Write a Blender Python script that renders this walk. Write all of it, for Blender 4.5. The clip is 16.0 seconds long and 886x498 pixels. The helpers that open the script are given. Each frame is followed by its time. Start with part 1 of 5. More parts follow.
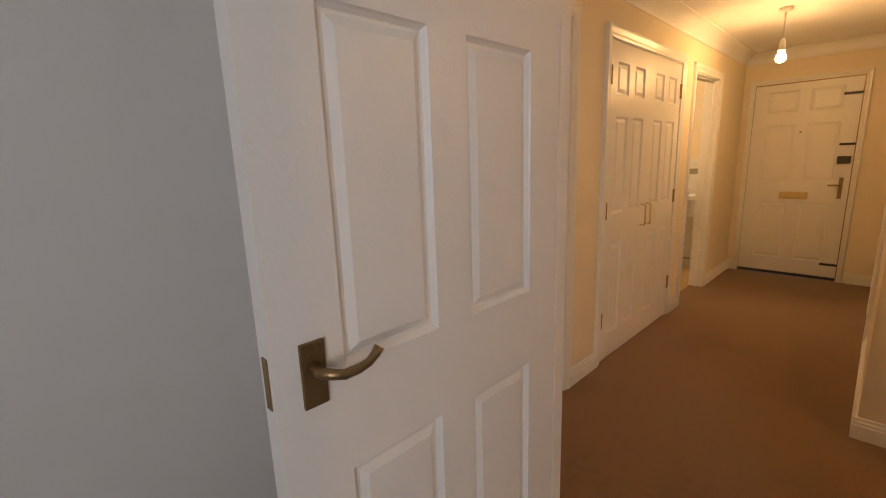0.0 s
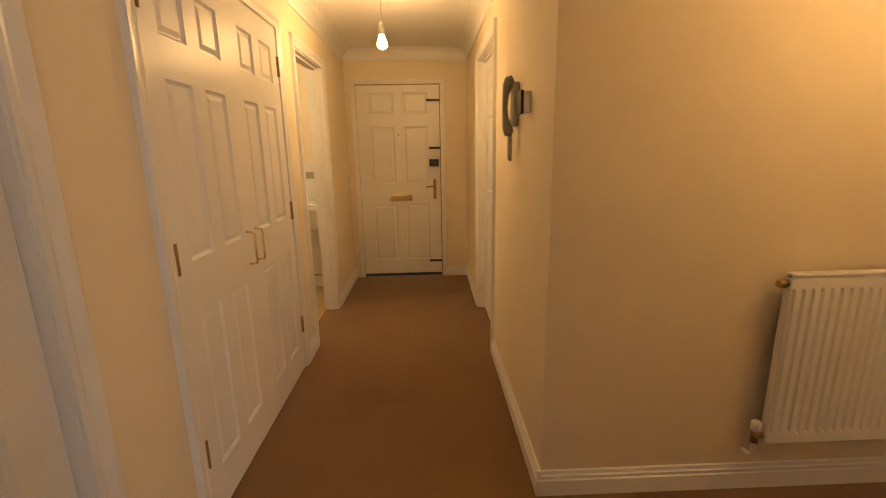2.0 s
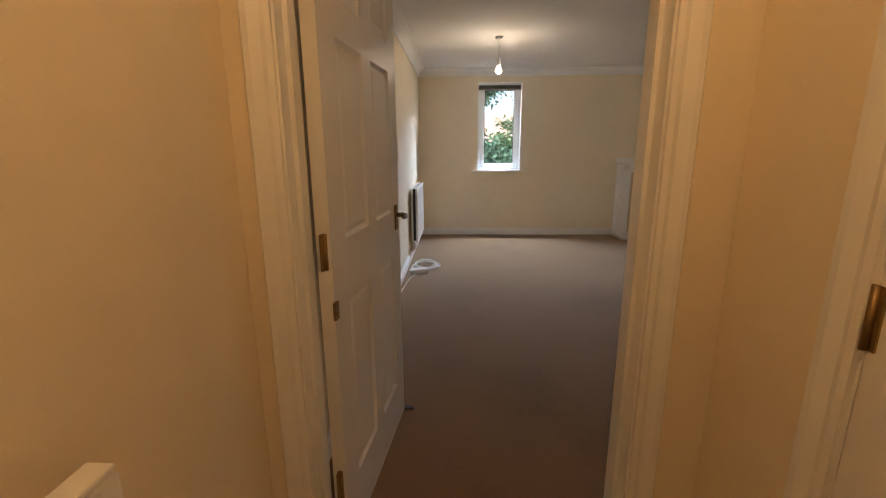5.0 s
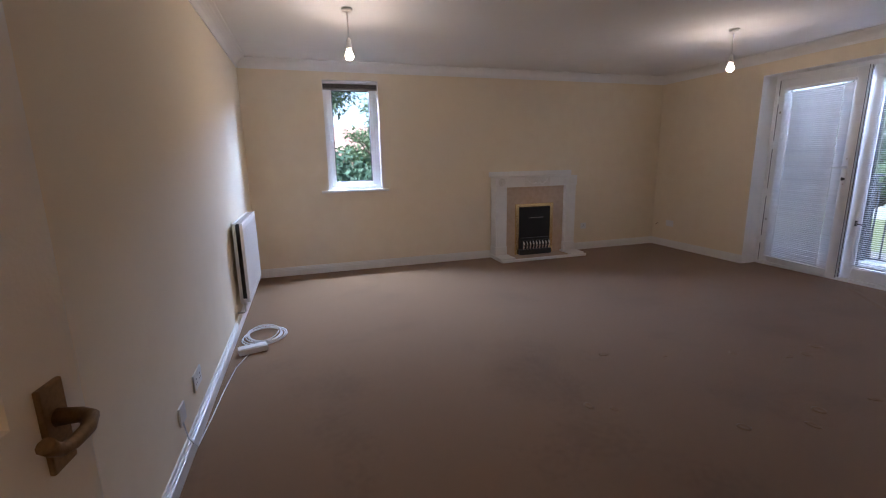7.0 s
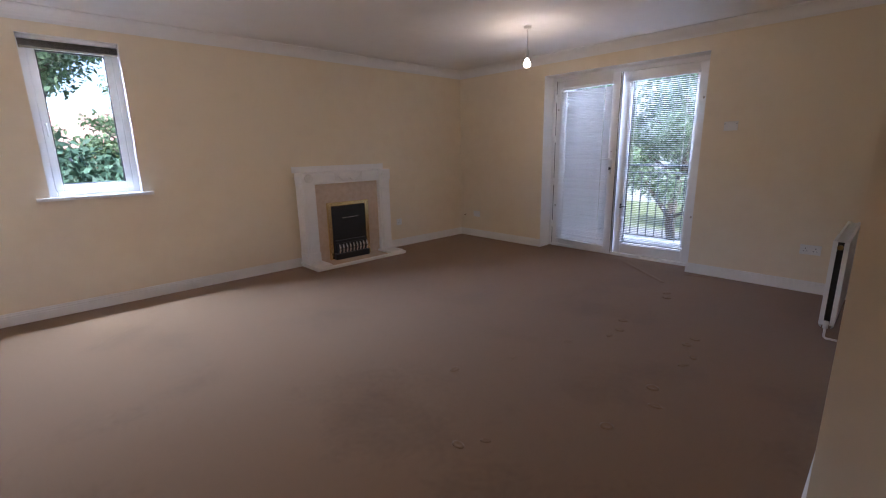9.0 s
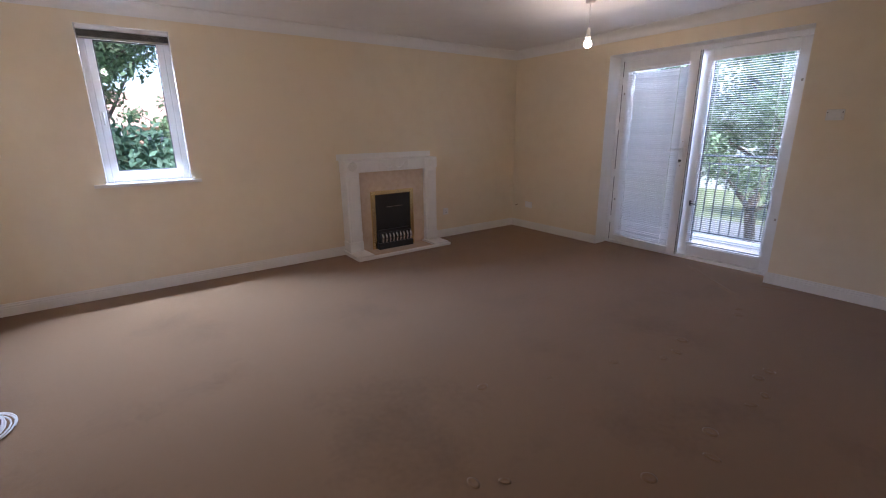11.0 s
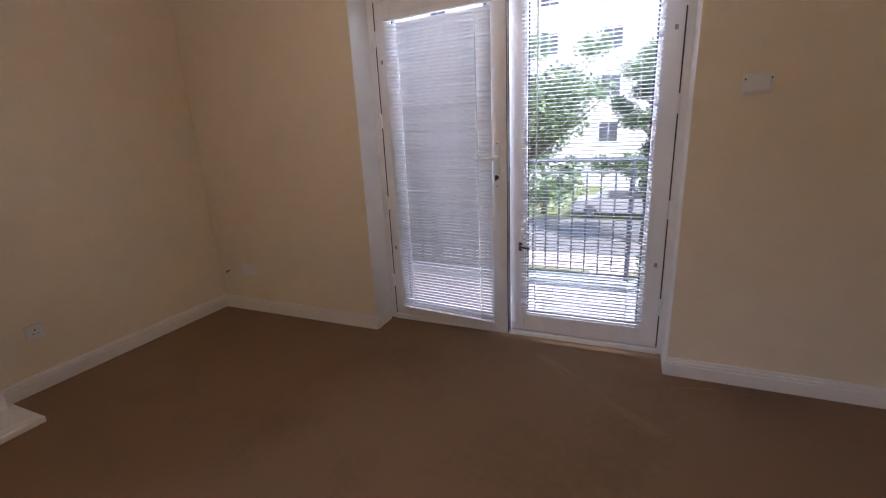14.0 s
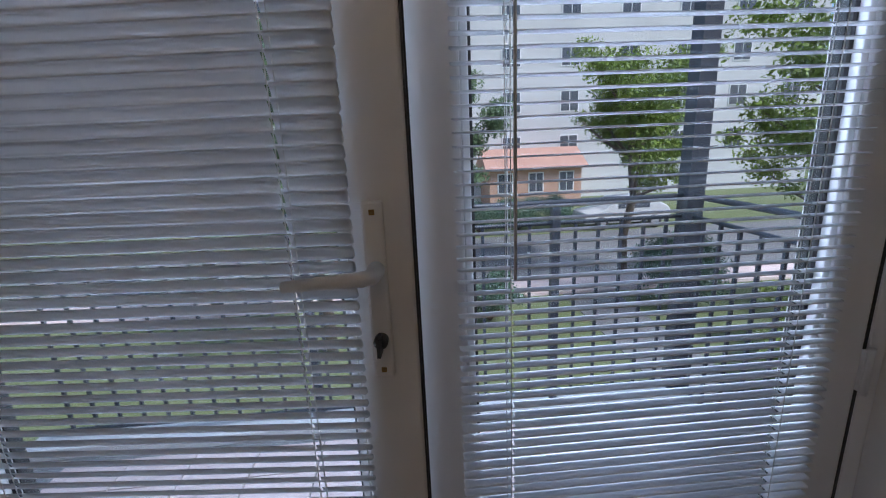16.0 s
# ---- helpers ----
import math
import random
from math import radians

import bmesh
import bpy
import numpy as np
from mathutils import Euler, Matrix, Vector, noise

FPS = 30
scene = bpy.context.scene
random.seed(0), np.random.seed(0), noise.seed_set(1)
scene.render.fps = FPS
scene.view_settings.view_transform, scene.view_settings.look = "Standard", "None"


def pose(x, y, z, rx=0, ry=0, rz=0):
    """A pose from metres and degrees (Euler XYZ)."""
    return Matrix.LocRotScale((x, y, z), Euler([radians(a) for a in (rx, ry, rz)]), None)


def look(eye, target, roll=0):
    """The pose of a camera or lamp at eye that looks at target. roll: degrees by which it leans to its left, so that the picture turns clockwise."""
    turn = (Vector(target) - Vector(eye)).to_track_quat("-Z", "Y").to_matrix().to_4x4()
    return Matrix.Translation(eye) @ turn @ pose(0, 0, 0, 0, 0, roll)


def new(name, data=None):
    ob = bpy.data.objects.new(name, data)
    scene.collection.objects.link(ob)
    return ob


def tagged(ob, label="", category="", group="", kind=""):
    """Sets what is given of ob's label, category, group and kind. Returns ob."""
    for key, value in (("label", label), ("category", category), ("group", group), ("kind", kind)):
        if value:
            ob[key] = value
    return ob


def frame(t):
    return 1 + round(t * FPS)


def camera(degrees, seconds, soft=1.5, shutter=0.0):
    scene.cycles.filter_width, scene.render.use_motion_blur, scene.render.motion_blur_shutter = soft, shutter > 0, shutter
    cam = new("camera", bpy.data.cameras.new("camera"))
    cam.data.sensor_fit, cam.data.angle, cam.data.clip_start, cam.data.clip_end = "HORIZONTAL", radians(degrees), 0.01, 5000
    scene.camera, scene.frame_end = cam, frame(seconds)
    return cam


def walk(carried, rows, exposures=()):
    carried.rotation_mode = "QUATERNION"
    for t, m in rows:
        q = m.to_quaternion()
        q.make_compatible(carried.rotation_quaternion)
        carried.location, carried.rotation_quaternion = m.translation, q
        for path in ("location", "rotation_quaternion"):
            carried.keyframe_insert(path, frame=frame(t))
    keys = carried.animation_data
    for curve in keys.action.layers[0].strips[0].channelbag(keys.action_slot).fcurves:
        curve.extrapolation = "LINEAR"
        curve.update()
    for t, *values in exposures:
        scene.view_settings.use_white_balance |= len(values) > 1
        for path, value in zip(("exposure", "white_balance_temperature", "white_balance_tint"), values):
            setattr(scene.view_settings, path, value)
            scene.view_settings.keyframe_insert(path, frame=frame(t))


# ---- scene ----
cam = camera(91.5, 16.0, soft=1.1)
PATH = [
    (0, (2.437, -2.132, 1.311), (1.07, -3.534, 0.904), -2.0),
    (0.5, (2.189, -2.353, 1.297), (0.542, -3.401, 0.863), -1.4),
    (1, (1.927, -2.486, 1.3), (0.083, -3.118, 0.852), -2.2),
    (1.5, (1.572, -2.509, 1.296), (-0.35, -2.829, 0.843), -2.0),
    (2, (1.287, -2.49, 1.293), (-0.662, -2.43, 0.849), -1.0),
    (2.5, (1.04, -2.427, 1.298), (-0.832, -1.881, 0.855), -1.9),
    (3, (0.827, -2.273, 1.27), (-0.807, -1.203, 0.839), -1.8),
    (3.5, (0.662, -2.061, 1.243), (-0.598, -0.574, 0.797), -0.8),
    (4, (0.482, -1.785, 1.237), (-0.311, -0.008, 0.776), -1.2),
    (4.5, (0.394, -1.442, 1.227), (0.017, 0.465, 0.756), -0.8),
    (4.7, (0.381, -1.293, 1.242), (0.146, 0.638, 0.779), -0.6),
    (6.8, (0.405, 0.07, 1.254), (0.901, 1.964, 0.847), -0.7),
    (7, (0.418, 0.175, 1.253), (1.003, 2.045, 0.849), -1.1),
    (7.5, (0.478, 0.432, 1.236), (1.287, 2.215, 0.826), -1.1),
    (8, (0.567, 0.611, 1.22), (1.623, 2.259, 0.809), -1.0),
    (8.5, (0.574, 0.701, 1.24), (1.842, 2.188, 0.815), -1.5),
    (8.7, (0.565, 0.714, 1.234), (1.902, 2.137, 0.805), -1.3),
    (10.8, (0.775, 0.794, 1.326), (2.054, 2.239, 0.799), -1.1),
    (11, (0.832, 0.816, 1.323), (1.954, 2.385, 0.794), -0.7),
    (11.5, (1.044, 0.939, 1.301), (2.009, 2.601, 0.746), -0.9),
    (12, (1.372, 1.14, 1.296), (2.548, 2.664, 0.754), -2.1),
    (12.5, (1.784, 1.394, 1.275), (3.162, 2.739, 0.732), -2.4),
    (13, (2.155, 1.689, 1.261), (3.729, 2.799, 0.724), -1.3),
    (13.5, (2.531, 2.005, 1.267), (4.224, 2.928, 0.736), -1.78),
    (14, (2.95, 2.314, 1.276), (4.716, 3.09, 0.746), -2.76),
    (14.5, (3.386, 2.574, 1.296), (5.248, 3.094, 0.785), -2.31),
    (15, (3.896, 2.803, 1.304), (5.809, 3.076, 0.787), -2.78),
    (15.3, (4.183, 2.892, 1.3), (6.113, 3.037, 0.793), -2.45),
    (15.5, (4.373, 2.932, 1.297), (6.309, 2.954, 0.794), -2.19),
    (15.7, (4.528, 2.936, 1.29), (6.471, 2.89, 0.81), -2.4),
    (16, (4.752, 2.953, 1.281), (6.689, 2.816, 0.797), -2.48),
]
walk(cam, [(t, look(eye, target, roll)) for t, eye, target, roll in PATH],
     [(0.0, 1.85, 7000, 16), (1.5, 1.9, 7000, 14), (2.3, 1.8, 6500, 10), (3.2, 1.75, 5950, 10), (4.7, 1.45, 6350, 14), (6.8, 1.3, 5500, 24), (8.5, 1.5, 5550, 25), (11.5, 1.55, 5600, 26), (13.5, 1.65, 5750, 28), (14.5, 1.1, 6500, 29), (15.2, 0.5, 6100, 25), (16.0, 0.0, 5750, 20)])

# ---- world and sun ----
world = bpy.data.worlds.new("sky")
scene.world = world
world.use_nodes = True
wn = world.node_tree
wn.nodes.clear()
w_out = wn.nodes.new("ShaderNodeOutputWorld")
w_bg = wn.nodes.new("ShaderNodeBackground")
w_sky = wn.nodes.new("ShaderNodeTexSky")
w_sky.sky_type = "NISHITA"
w_sky.sun_disc = False
SUN_ELEV, SUN_AZ = radians(48), radians(215)
w_sky.sun_elevation, w_sky.sun_rotation = SUN_ELEV, SUN_AZ
w_bg.inputs["Strength"].default_value = 0.15
wn.links.new(w_sky.outputs[0], w_bg.inputs[0])
wn.links.new(w_bg.outputs[0], w_out.inputs[0])
sun_data = bpy.data.lights.new("sun", "SUN")
sun_data.energy, sun_data.angle, sun_data.color = 4.5, radians(8), (1.0, 0.98, 0.94)
sun = new("sun", sun_data)
sun_way = Vector((math.sin(SUN_AZ) * math.cos(SUN_ELEV), math.cos(SUN_AZ) * math.cos(SUN_ELEV), math.sin(SUN_ELEV)))
sun.matrix_world = look(sun_way * 40, (0, 0, 0))
BULB_HALL, BULB_LOBBY, BULB_LIVING, BULB_BATH = 118.0, 96.0, 88.0, 130.0
# the living room block: drawn about the flat's door line, then brought to true size
LIVING = Matrix.Translation((0.4, -4.5, 0)) @ Matrix.Scale(0.95, 4) @ Matrix.Translation((-0.4, 4.5, 0))
FLAT = Matrix.Identity(4)


def sky_lamp(name, where, target, wide, high, power, colour):
    """A soft lamp in or above an opening, in place of the sky's light."""
    data = bpy.data.lights.new(name, "AREA")
    data.shape, data.size, data.size_y, data.energy, data.color = "RECTANGLE", wide, high, power, colour
    lamp = new(name, data)
    lamp.matrix_world = look(where, target)
    return lamp


# added fill at an unseen bedroom opening, to light the open door
sky_lamp("fill_bedroom_opening", (4.05, -0.95, 1.5), (2.7, -3.3, 1.1), 0.9, 1.2, 6.5, (0.86, 0.92, 1.0))
sky_lamp("daylight_small_window", LIVING @ Vector((1.0, 6.02, 2.215)), LIVING @ Vector((1.0, 4.6, 0.6)), 0.60, 0.12, 80.0, (0.62, 0.79, 1.0))
# added lamp outside, hidden above the lintel, to boost daylight at the doors
sky_lamp("daylight_above_french_doors", LIVING @ Vector((6.2, 3.34, 2.55)), LIVING @ Vector((5.3, 3.34, 0.9)), 1.8, 0.8, 88.0, (0.72, 0.85, 1.0))

# ---- materials ----


def surface(name, c1, c2, scale=6.0, rough=0.6, bump=0.0, bump_scale=200.0, metal=0.0, spec=0.5, vary=0.0, big=0.8, coat=0.0):
    """A surface with mottling at two scales, fine relief and, with vary, a shade of its own for each piece."""
    m = bpy.data.materials.new(name)
    m.use_nodes = True
    n, l = m.node_tree.nodes, m.node_tree.links
    bsdf = n["Principled BSDF"]
    tc = n.new("ShaderNodeTexCoord")
    fine, large = n.new("ShaderNodeTexNoise"), n.new("ShaderNodeTexNoise")
    fine.inputs["Scale"].default_value, fine.inputs["Detail"].default_value = scale * 6, 5
    large.inputs["Scale"].default_value, large.inputs["Detail"].default_value = scale * 0.3, 3
    for t in (fine, large):
        l.new(tc.outputs["Object"], t.inputs["Vector"])
    add = n.new("ShaderNodeMath")
    add.operation = "MULTIPLY_ADD"
    add.inputs[1].default_value = big
    l.new(large.outputs["Fac"], add.inputs[0])
    half = n.new("ShaderNodeMath")
    half.operation = "MULTIPLY"
    half.inputs[1].default_value = 1.0 - big * 0.55
    l.new(fine.outputs["Fac"], half.inputs[0])
    l.new(half.outputs[0], add.inputs[2])
    ramp = n.new("ShaderNodeValToRGB")
    ramp.color_ramp.elements[0].position, ramp.color_ramp.elements[1].position = 0.35, 0.72
    ramp.color_ramp.elements[0].color, ramp.color_ramp.elements[1].color = (*c1, 1), (*c2, 1)
    l.new(add.outputs[0], ramp.inputs[0])
    colour = ramp.outputs[0]
    if vary:
        info, hsv, mr = n.new("ShaderNodeObjectInfo"), n.new("ShaderNodeHueSaturation"), n.new("ShaderNodeMapRange")
        mr.inputs["To Min"].default_value, mr.inputs["To Max"].default_value = 1 - vary, 1 + vary
        l.new(info.outputs["Random"], mr.inputs["Value"])
        l.new(mr.outputs[0], hsv.inputs["Value"])
        l.new(colour, hsv.inputs["Color"])
        colour = hsv.outputs[0]
    l.new(colour, bsdf.inputs["Base Color"])
    bsdf.inputs["Roughness"].default_value, bsdf.inputs["Metallic"].default_value = rough, metal
    bsdf.inputs["Specular IOR Level"].default_value = spec
    bsdf.inputs["Coat Weight"].default_value = coat
    if bump:
        relief, b = n.new("ShaderNodeTexNoise"), n.new("ShaderNodeBump")
        relief.inputs["Scale"].default_value, relief.inputs["Detail"].default_value = bump_scale, 4
        l.new(tc.outputs["Object"], relief.inputs["Vector"])
        b.inputs["Strength"].default_value, b.inputs["Distance"].default_value = bump, 0.01
        l.new(relief.outputs["Fac"], b.inputs["Height"])
        l.new(b.outputs[0], bsdf.inputs["Normal"])
    return m


def glowing(name, colour, strength):
    m = bpy.data.materials.new(name)
    m.use_nodes = True
    n, l = m.node_tree.nodes, m.node_tree.links
    n.clear()
    out, em = n.new("ShaderNodeOutputMaterial"), n.new("ShaderNodeEmission")
    em.inputs["Color"].default_value, em.inputs["Strength"].default_value = (*colour, 1), strength
    l.new(em.outputs[0], out.inputs["Surface"])
    return m


def pane_glass(name):
    m = bpy.data.materials.new(name)
    m.use_nodes = True
    n, l = m.node_tree.nodes, m.node_tree.links
    n.clear()
    out, mix, clear, shine = n.new("ShaderNodeOutputMaterial"), n.new("ShaderNodeMixShader"), n.new("ShaderNodeBsdfTransparent"), n.new("ShaderNodeBsdfGlossy")
    facing, power, gain = n.new("ShaderNodeLayerWeight"), n.new("ShaderNodeMath"), n.new("ShaderNodeMath")
    facing.inputs["Blend"].default_value = 0.5
    power.operation, power.inputs[1].default_value = "POWER", 5.0
    gain.operation, gain.inputs[1].default_value, gain.inputs[2].default_value = "MULTIPLY_ADD", 0.8, 0.035
    l.new(facing.outputs["Facing"], power.inputs[0])
    l.new(power.outputs[0], gain.inputs[0])
    clear.inputs["Color"].default_value = (0.93, 0.96, 0.95, 1)
    shine.inputs["Roughness"].default_value = 0.01
    l.new(gain.outputs[0], mix.inputs[0])
    l.new(clear.outputs[0], mix.inputs[1])
    l.new(shine.outputs[0], mix.inputs[2])
    l.new(mix.outputs[0], out.inputs["Surface"])
    return m


def leaf_material(name, c1, c2):
    m = surface(name, c1, c2, 3.0, 0.55, spec=0.3)
    n, l = m.node_tree.nodes, m.node_tree.links
    geo, hsv, mr = n.new("ShaderNodeNewGeometry"), n.new("ShaderNodeHueSaturation"), n.new("ShaderNodeMapRange")
    mr.inputs["To Min"].default_value, mr.inputs["To Max"].default_value = 0.55, 1.5
    l.new(geo.outputs["Random Per Island"], mr.inputs["Value"])
    l.new(mr.outputs[0], hsv.inputs["Value"])
    bsdf = n["Principled BSDF"]
    l.new(bsdf.inputs["Base Color"].links[0].from_socket, hsv.inputs["Color"])
    l.new(hsv.outputs[0], bsdf.inputs["Base Color"])
    bsdf.inputs["Subsurface Weight"].default_value = 0.0
    return m


M_WALL = surface("magnolia paint", (0.77, 0.66, 0.49), (0.82, 0.72, 0.55), 1.2, 0.72, 0.06, 90, spec=0.25)
M_BED = surface("pale grey paint", (0.71, 0.70, 0.68), (0.76, 0.75, 0.73), 1.2, 0.7, 0.06, 90, spec=0.25)
M_CEIL = surface("white ceiling paint", (0.78, 0.77, 0.75), (0.83, 0.82, 0.80), 1.2, 0.85, 0.08, 70, spec=0.2)
M_GLOSS = surface("white gloss paint", (0.76, 0.74, 0.70), (0.82, 0.80, 0.76), 1.5, 0.32, 0.03, 60)
M_DOOR = surface("white satin door paint", (0.76, 0.74, 0.71), (0.81, 0.79, 0.76), 1.5, 0.38, 0.07, 140)
M_UPVC = surface("white plastic frame", (0.78, 0.78, 0.77), (0.84, 0.84, 0.83), 2.0, 0.3, 0.01, 60)
M_SLAT = surface("white enamelled slat", (0.82, 0.83, 0.85), (0.87, 0.88, 0.89), 2.0, 0.4, vary=0.03)
mix_slat, thin = M_SLAT.node_tree.nodes.new("ShaderNodeMixShader"), M_SLAT.node_tree.nodes.new("ShaderNodeBsdfTranslucent")
thin.inputs["Color"].default_value = (0.82, 0.85, 0.90, 1)
mix_slat.inputs[0].default_value = 0.07
M_SLAT.node_tree.links.new(M_SLAT.node_tree.nodes["Principled BSDF"].outputs[0], mix_slat.inputs[1])
M_SLAT.node_tree.links.new(thin.outputs[0], mix_slat.inputs[2])
M_SLAT.node_tree.links.new(mix_slat.outputs[0], M_SLAT.node_tree.nodes["Material Output"].inputs["Surface"])
M_CORD = surface("white cord", (0.75, 0.75, 0.74), (0.82, 0.82, 0.8), 20, 0.8)
M_RAD = surface("white radiator enamel", (0.78, 0.77, 0.74), (0.83, 0.82, 0.80), 2.0, 0.3, 0.01, 40)
M_BRONZE = surface("aged bronze", (0.16, 0.10, 0.05), (0.30, 0.20, 0.10), 25, 0.4, 0.05, 300, metal=0.9)
M_HINGE = surface("dulled brass hinge", (0.20, 0.12, 0.05), (0.36, 0.24, 0.10), 30, 0.42, 0.04, 300, metal=0.9)
M_BRASS = surface("polished brass", (0.72, 0.55, 0.26), (0.85, 0.68, 0.36), 12, 0.22, 0.01, 200, metal=1.0)
M_CHROME = surface("chrome", (0.7, 0.7, 0.7), (0.8, 0.8, 0.8), 12, 0.15, metal=1.0)
M_BLACK = surface("black enamel", (0.010, 0.010, 0.011), (0.022, 0.022, 0.024), 8, 0.35, 0.02, 150)
M_DARKGLASS = surface("black glass", (0.006, 0.006, 0.007), (0.012, 0.012, 0.013), 8, 0.08)
M_DARK = surface("dark plastic", (0.02, 0.02, 0.02), (0.04, 0.04, 0.04), 10, 0.45)
M_GREY = surface("grey plastic handset", (0.27, 0.25, 0.21), (0.34, 0.32, 0.27), 12, 0.45, 0.02, 200)
M_PLASTIC = surface("white plastic fitting", (0.74, 0.73, 0.70), (0.80, 0.79, 0.76), 10, 0.35)
M_MARBLE = surface("beige marble", (0.60, 0.45, 0.33), (0.70, 0.56, 0.43), 3, 0.25, 0.01, 60, big=0.5)
M_SURROUND = surface("white painted surround", (0.76, 0.75, 0.73), (0.83, 0.82, 0.80), 3, 0.38, 0.02, 80)
M_CARVE = surface("veined cream inlay", (0.62, 0.60, 0.56), (0.80, 0.79, 0.76), 14, 0.4, 0.25, 45)
M_METALSTRIP = surface("brushed threshold strip", (0.60, 0.55, 0.45), (0.75, 0.70, 0.6), 20, 0.3, metal=1.0)
M_TILE = surface("white glazed tile", (0.76, 0.76, 0.74), (0.82, 0.82, 0.80), 3, 0.15, vary=0.03)
M_VINYL = surface("honey vinyl floor", (0.50, 0.33, 0.14), (0.62, 0.43, 0.20), 9, 0.4, 0.02, 60)
M_CERAMIC = surface("white ceramic", (0.80, 0.80, 0.79), (0.85, 0.85, 0.84), 3, 0.1)
M_IRON = surface("dark blue-grey painted steel", (0.020, 0.026, 0.036), (0.035, 0.044, 0.058), 8, 0.45, 0.03, 120)
M_PAVING = surface("pink balcony paving", (0.60, 0.47, 0.44), (0.70, 0.57, 0.54), 6, 0.8, 0.2, 90, vary=0.06)
M_BRICK = surface("pale orange brick", (0.43, 0.25, 0.17), (0.55, 0.34, 0.25), 5, 0.85, 0.2, 40)
M_ROOF = surface("terracotta roof tile", (0.40, 0.22, 0.16), (0.52, 0.30, 0.23), 5, 0.8, 0.3, 12)
M_RENDER = surface("pale rendered facade", (0.52, 0.52, 0.52), (0.62, 0.62, 0.61), 1, 0.85, 0.1, 30)
M_ASPHALT = surface("worn asphalt", (0.13, 0.13, 0.135), (0.19, 0.19, 0.19), 3, 0.9, 0.3, 90)
M_GRASS = surface("lawn", (0.085, 0.12, 0.04), (0.15, 0.18, 0.075), 8, 0.9, 0.5, 60)
M_BARK = surface("grey brown bark", (0.07, 0.055, 0.04), (0.14, 0.11, 0.085), 6, 0.9, 0.6, 30)
M_LEAF = leaf_material("tree leaves", (0.075, 0.13, 0.06), (0.15, 0.22, 0.11))
M_LEAF_DARK = leaf_material("shrub leaves", (0.045, 0.095, 0.060), (0.09, 0.16, 0.10))
M_LEAF_LIME = leaf_material("lime leaves", (0.10, 0.16, 0.02), (0.20, 0.28, 0.05))
M_CARPAINT = surface("silver car paint", (0.45, 0.46, 0.48), (0.52, 0.53, 0.55), 2, 0.3, metal=0.4)
M_GLASS = pane_glass("window glass")
M_WINDARK = surface("dark far window", (0.05, 0.06, 0.075), (0.09, 0.10, 0.12), 3, 0.1)
M_BULB_H = glowing("warm bulb glow", (1.0, 0.60, 0.24), BULB_HALL)
M_BULB_L = glowing("soft bulb glow", (1.0, 0.80, 0.55), BULB_LIVING)
M_BULB_LOBBY = glowing("lobby bulb glow", (1.0, 0.57, 0.21), BULB_LOBBY)
M_BULB_BATH = glowing("bathroom lamp glow", (1.0, 0.74, 0.42), BULB_BATH)


def carpet_material():
    """Short beige-brown pile with worn, slightly darker patches."""
    m = surface("beige brown carpet", (0.152, 0.083, 0.034), (0.220, 0.126, 0.056), 5.0, 0.95, 0.0, spec=0.1, big=1.1)
    n, l = m.node_tree.nodes, m.node_tree.links
    bsdf, tc = n["Principled BSDF"], n["Texture Coordinate"]
    pile, b = n.new("ShaderNodeTexNoise"), n.new("ShaderNodeBump")
    pile.inputs["Scale"].default_value, pile.inputs["Detail"].default_value = 420, 2
    l.new(tc.outputs["Object"], pile.inputs["Vector"])
    b.inputs["Strength"].default_value, b.inputs["Distance"].default_value = 0.3, 0.004
    l.new(pile.outputs["Fac"], b.inputs["Height"])
    l.new(b.outputs[0], bsdf.inputs["Normal"])
    bsdf.inputs["Sheen Weight"].default_value, bsdf.inputs["Sheen Roughness"].default_value = 0.25, 0.5
    return m


M_CARPET = carpet_material()

# ---- mesh helpers ----


def box(bm, x0, x1, y0, y1, z0, z1, bevel=0.0):
    made = bmesh.ops.create_cube(bm, size=1.0)["verts"]
    bmesh.ops.scale(bm, vec=(abs(x1 - x0), abs(y1 - y0), abs(z1 - z0)), verts=made)
    bmesh.ops.translate(bm, vec=((x0 + x1) / 2, (y0 + y1) / 2, (z0 + z1) / 2), verts=made)
    if bevel:
        edges = list({e for v in made for e in v.link_edges})
        bmesh.ops.bevel(bm, geom=edges, offset=bevel, segments=2, profile=0.5, affect="EDGES")
    return bm


def boxes(*dims, bevel=0.0):
    bm = bmesh.new()
    for d in dims:
        box(bm, *d, bevel=bevel)
    return bm


def prism(bm, outline, start, end):
    """Sweeps a closed outline, given as (side, up), in a straight run from start to end (x, y); side is to the right of the run."""
    (xa, ya), (xb, yb) = start, end
    length = math.hypot(xb - xa, yb - ya)
    rx, ry = (yb - ya) / length, -(xb - xa) / length
    rings = [[bm.verts.new((px + s * rx, py + s * ry, u)) for s, u in outline] for px, py in (start, end)]
    k = len(outline)
    for i in range(k):
        bm.faces.new((rings[0][i], rings[0][(i + 1) % k], rings[1][(i + 1) % k], rings[1][i]))
    bm.faces.new(rings[0][::-1])
    bm.faces.new(rings[1])
    bmesh.ops.recalc_face_normals(bm, faces=bm.faces)
    return bm


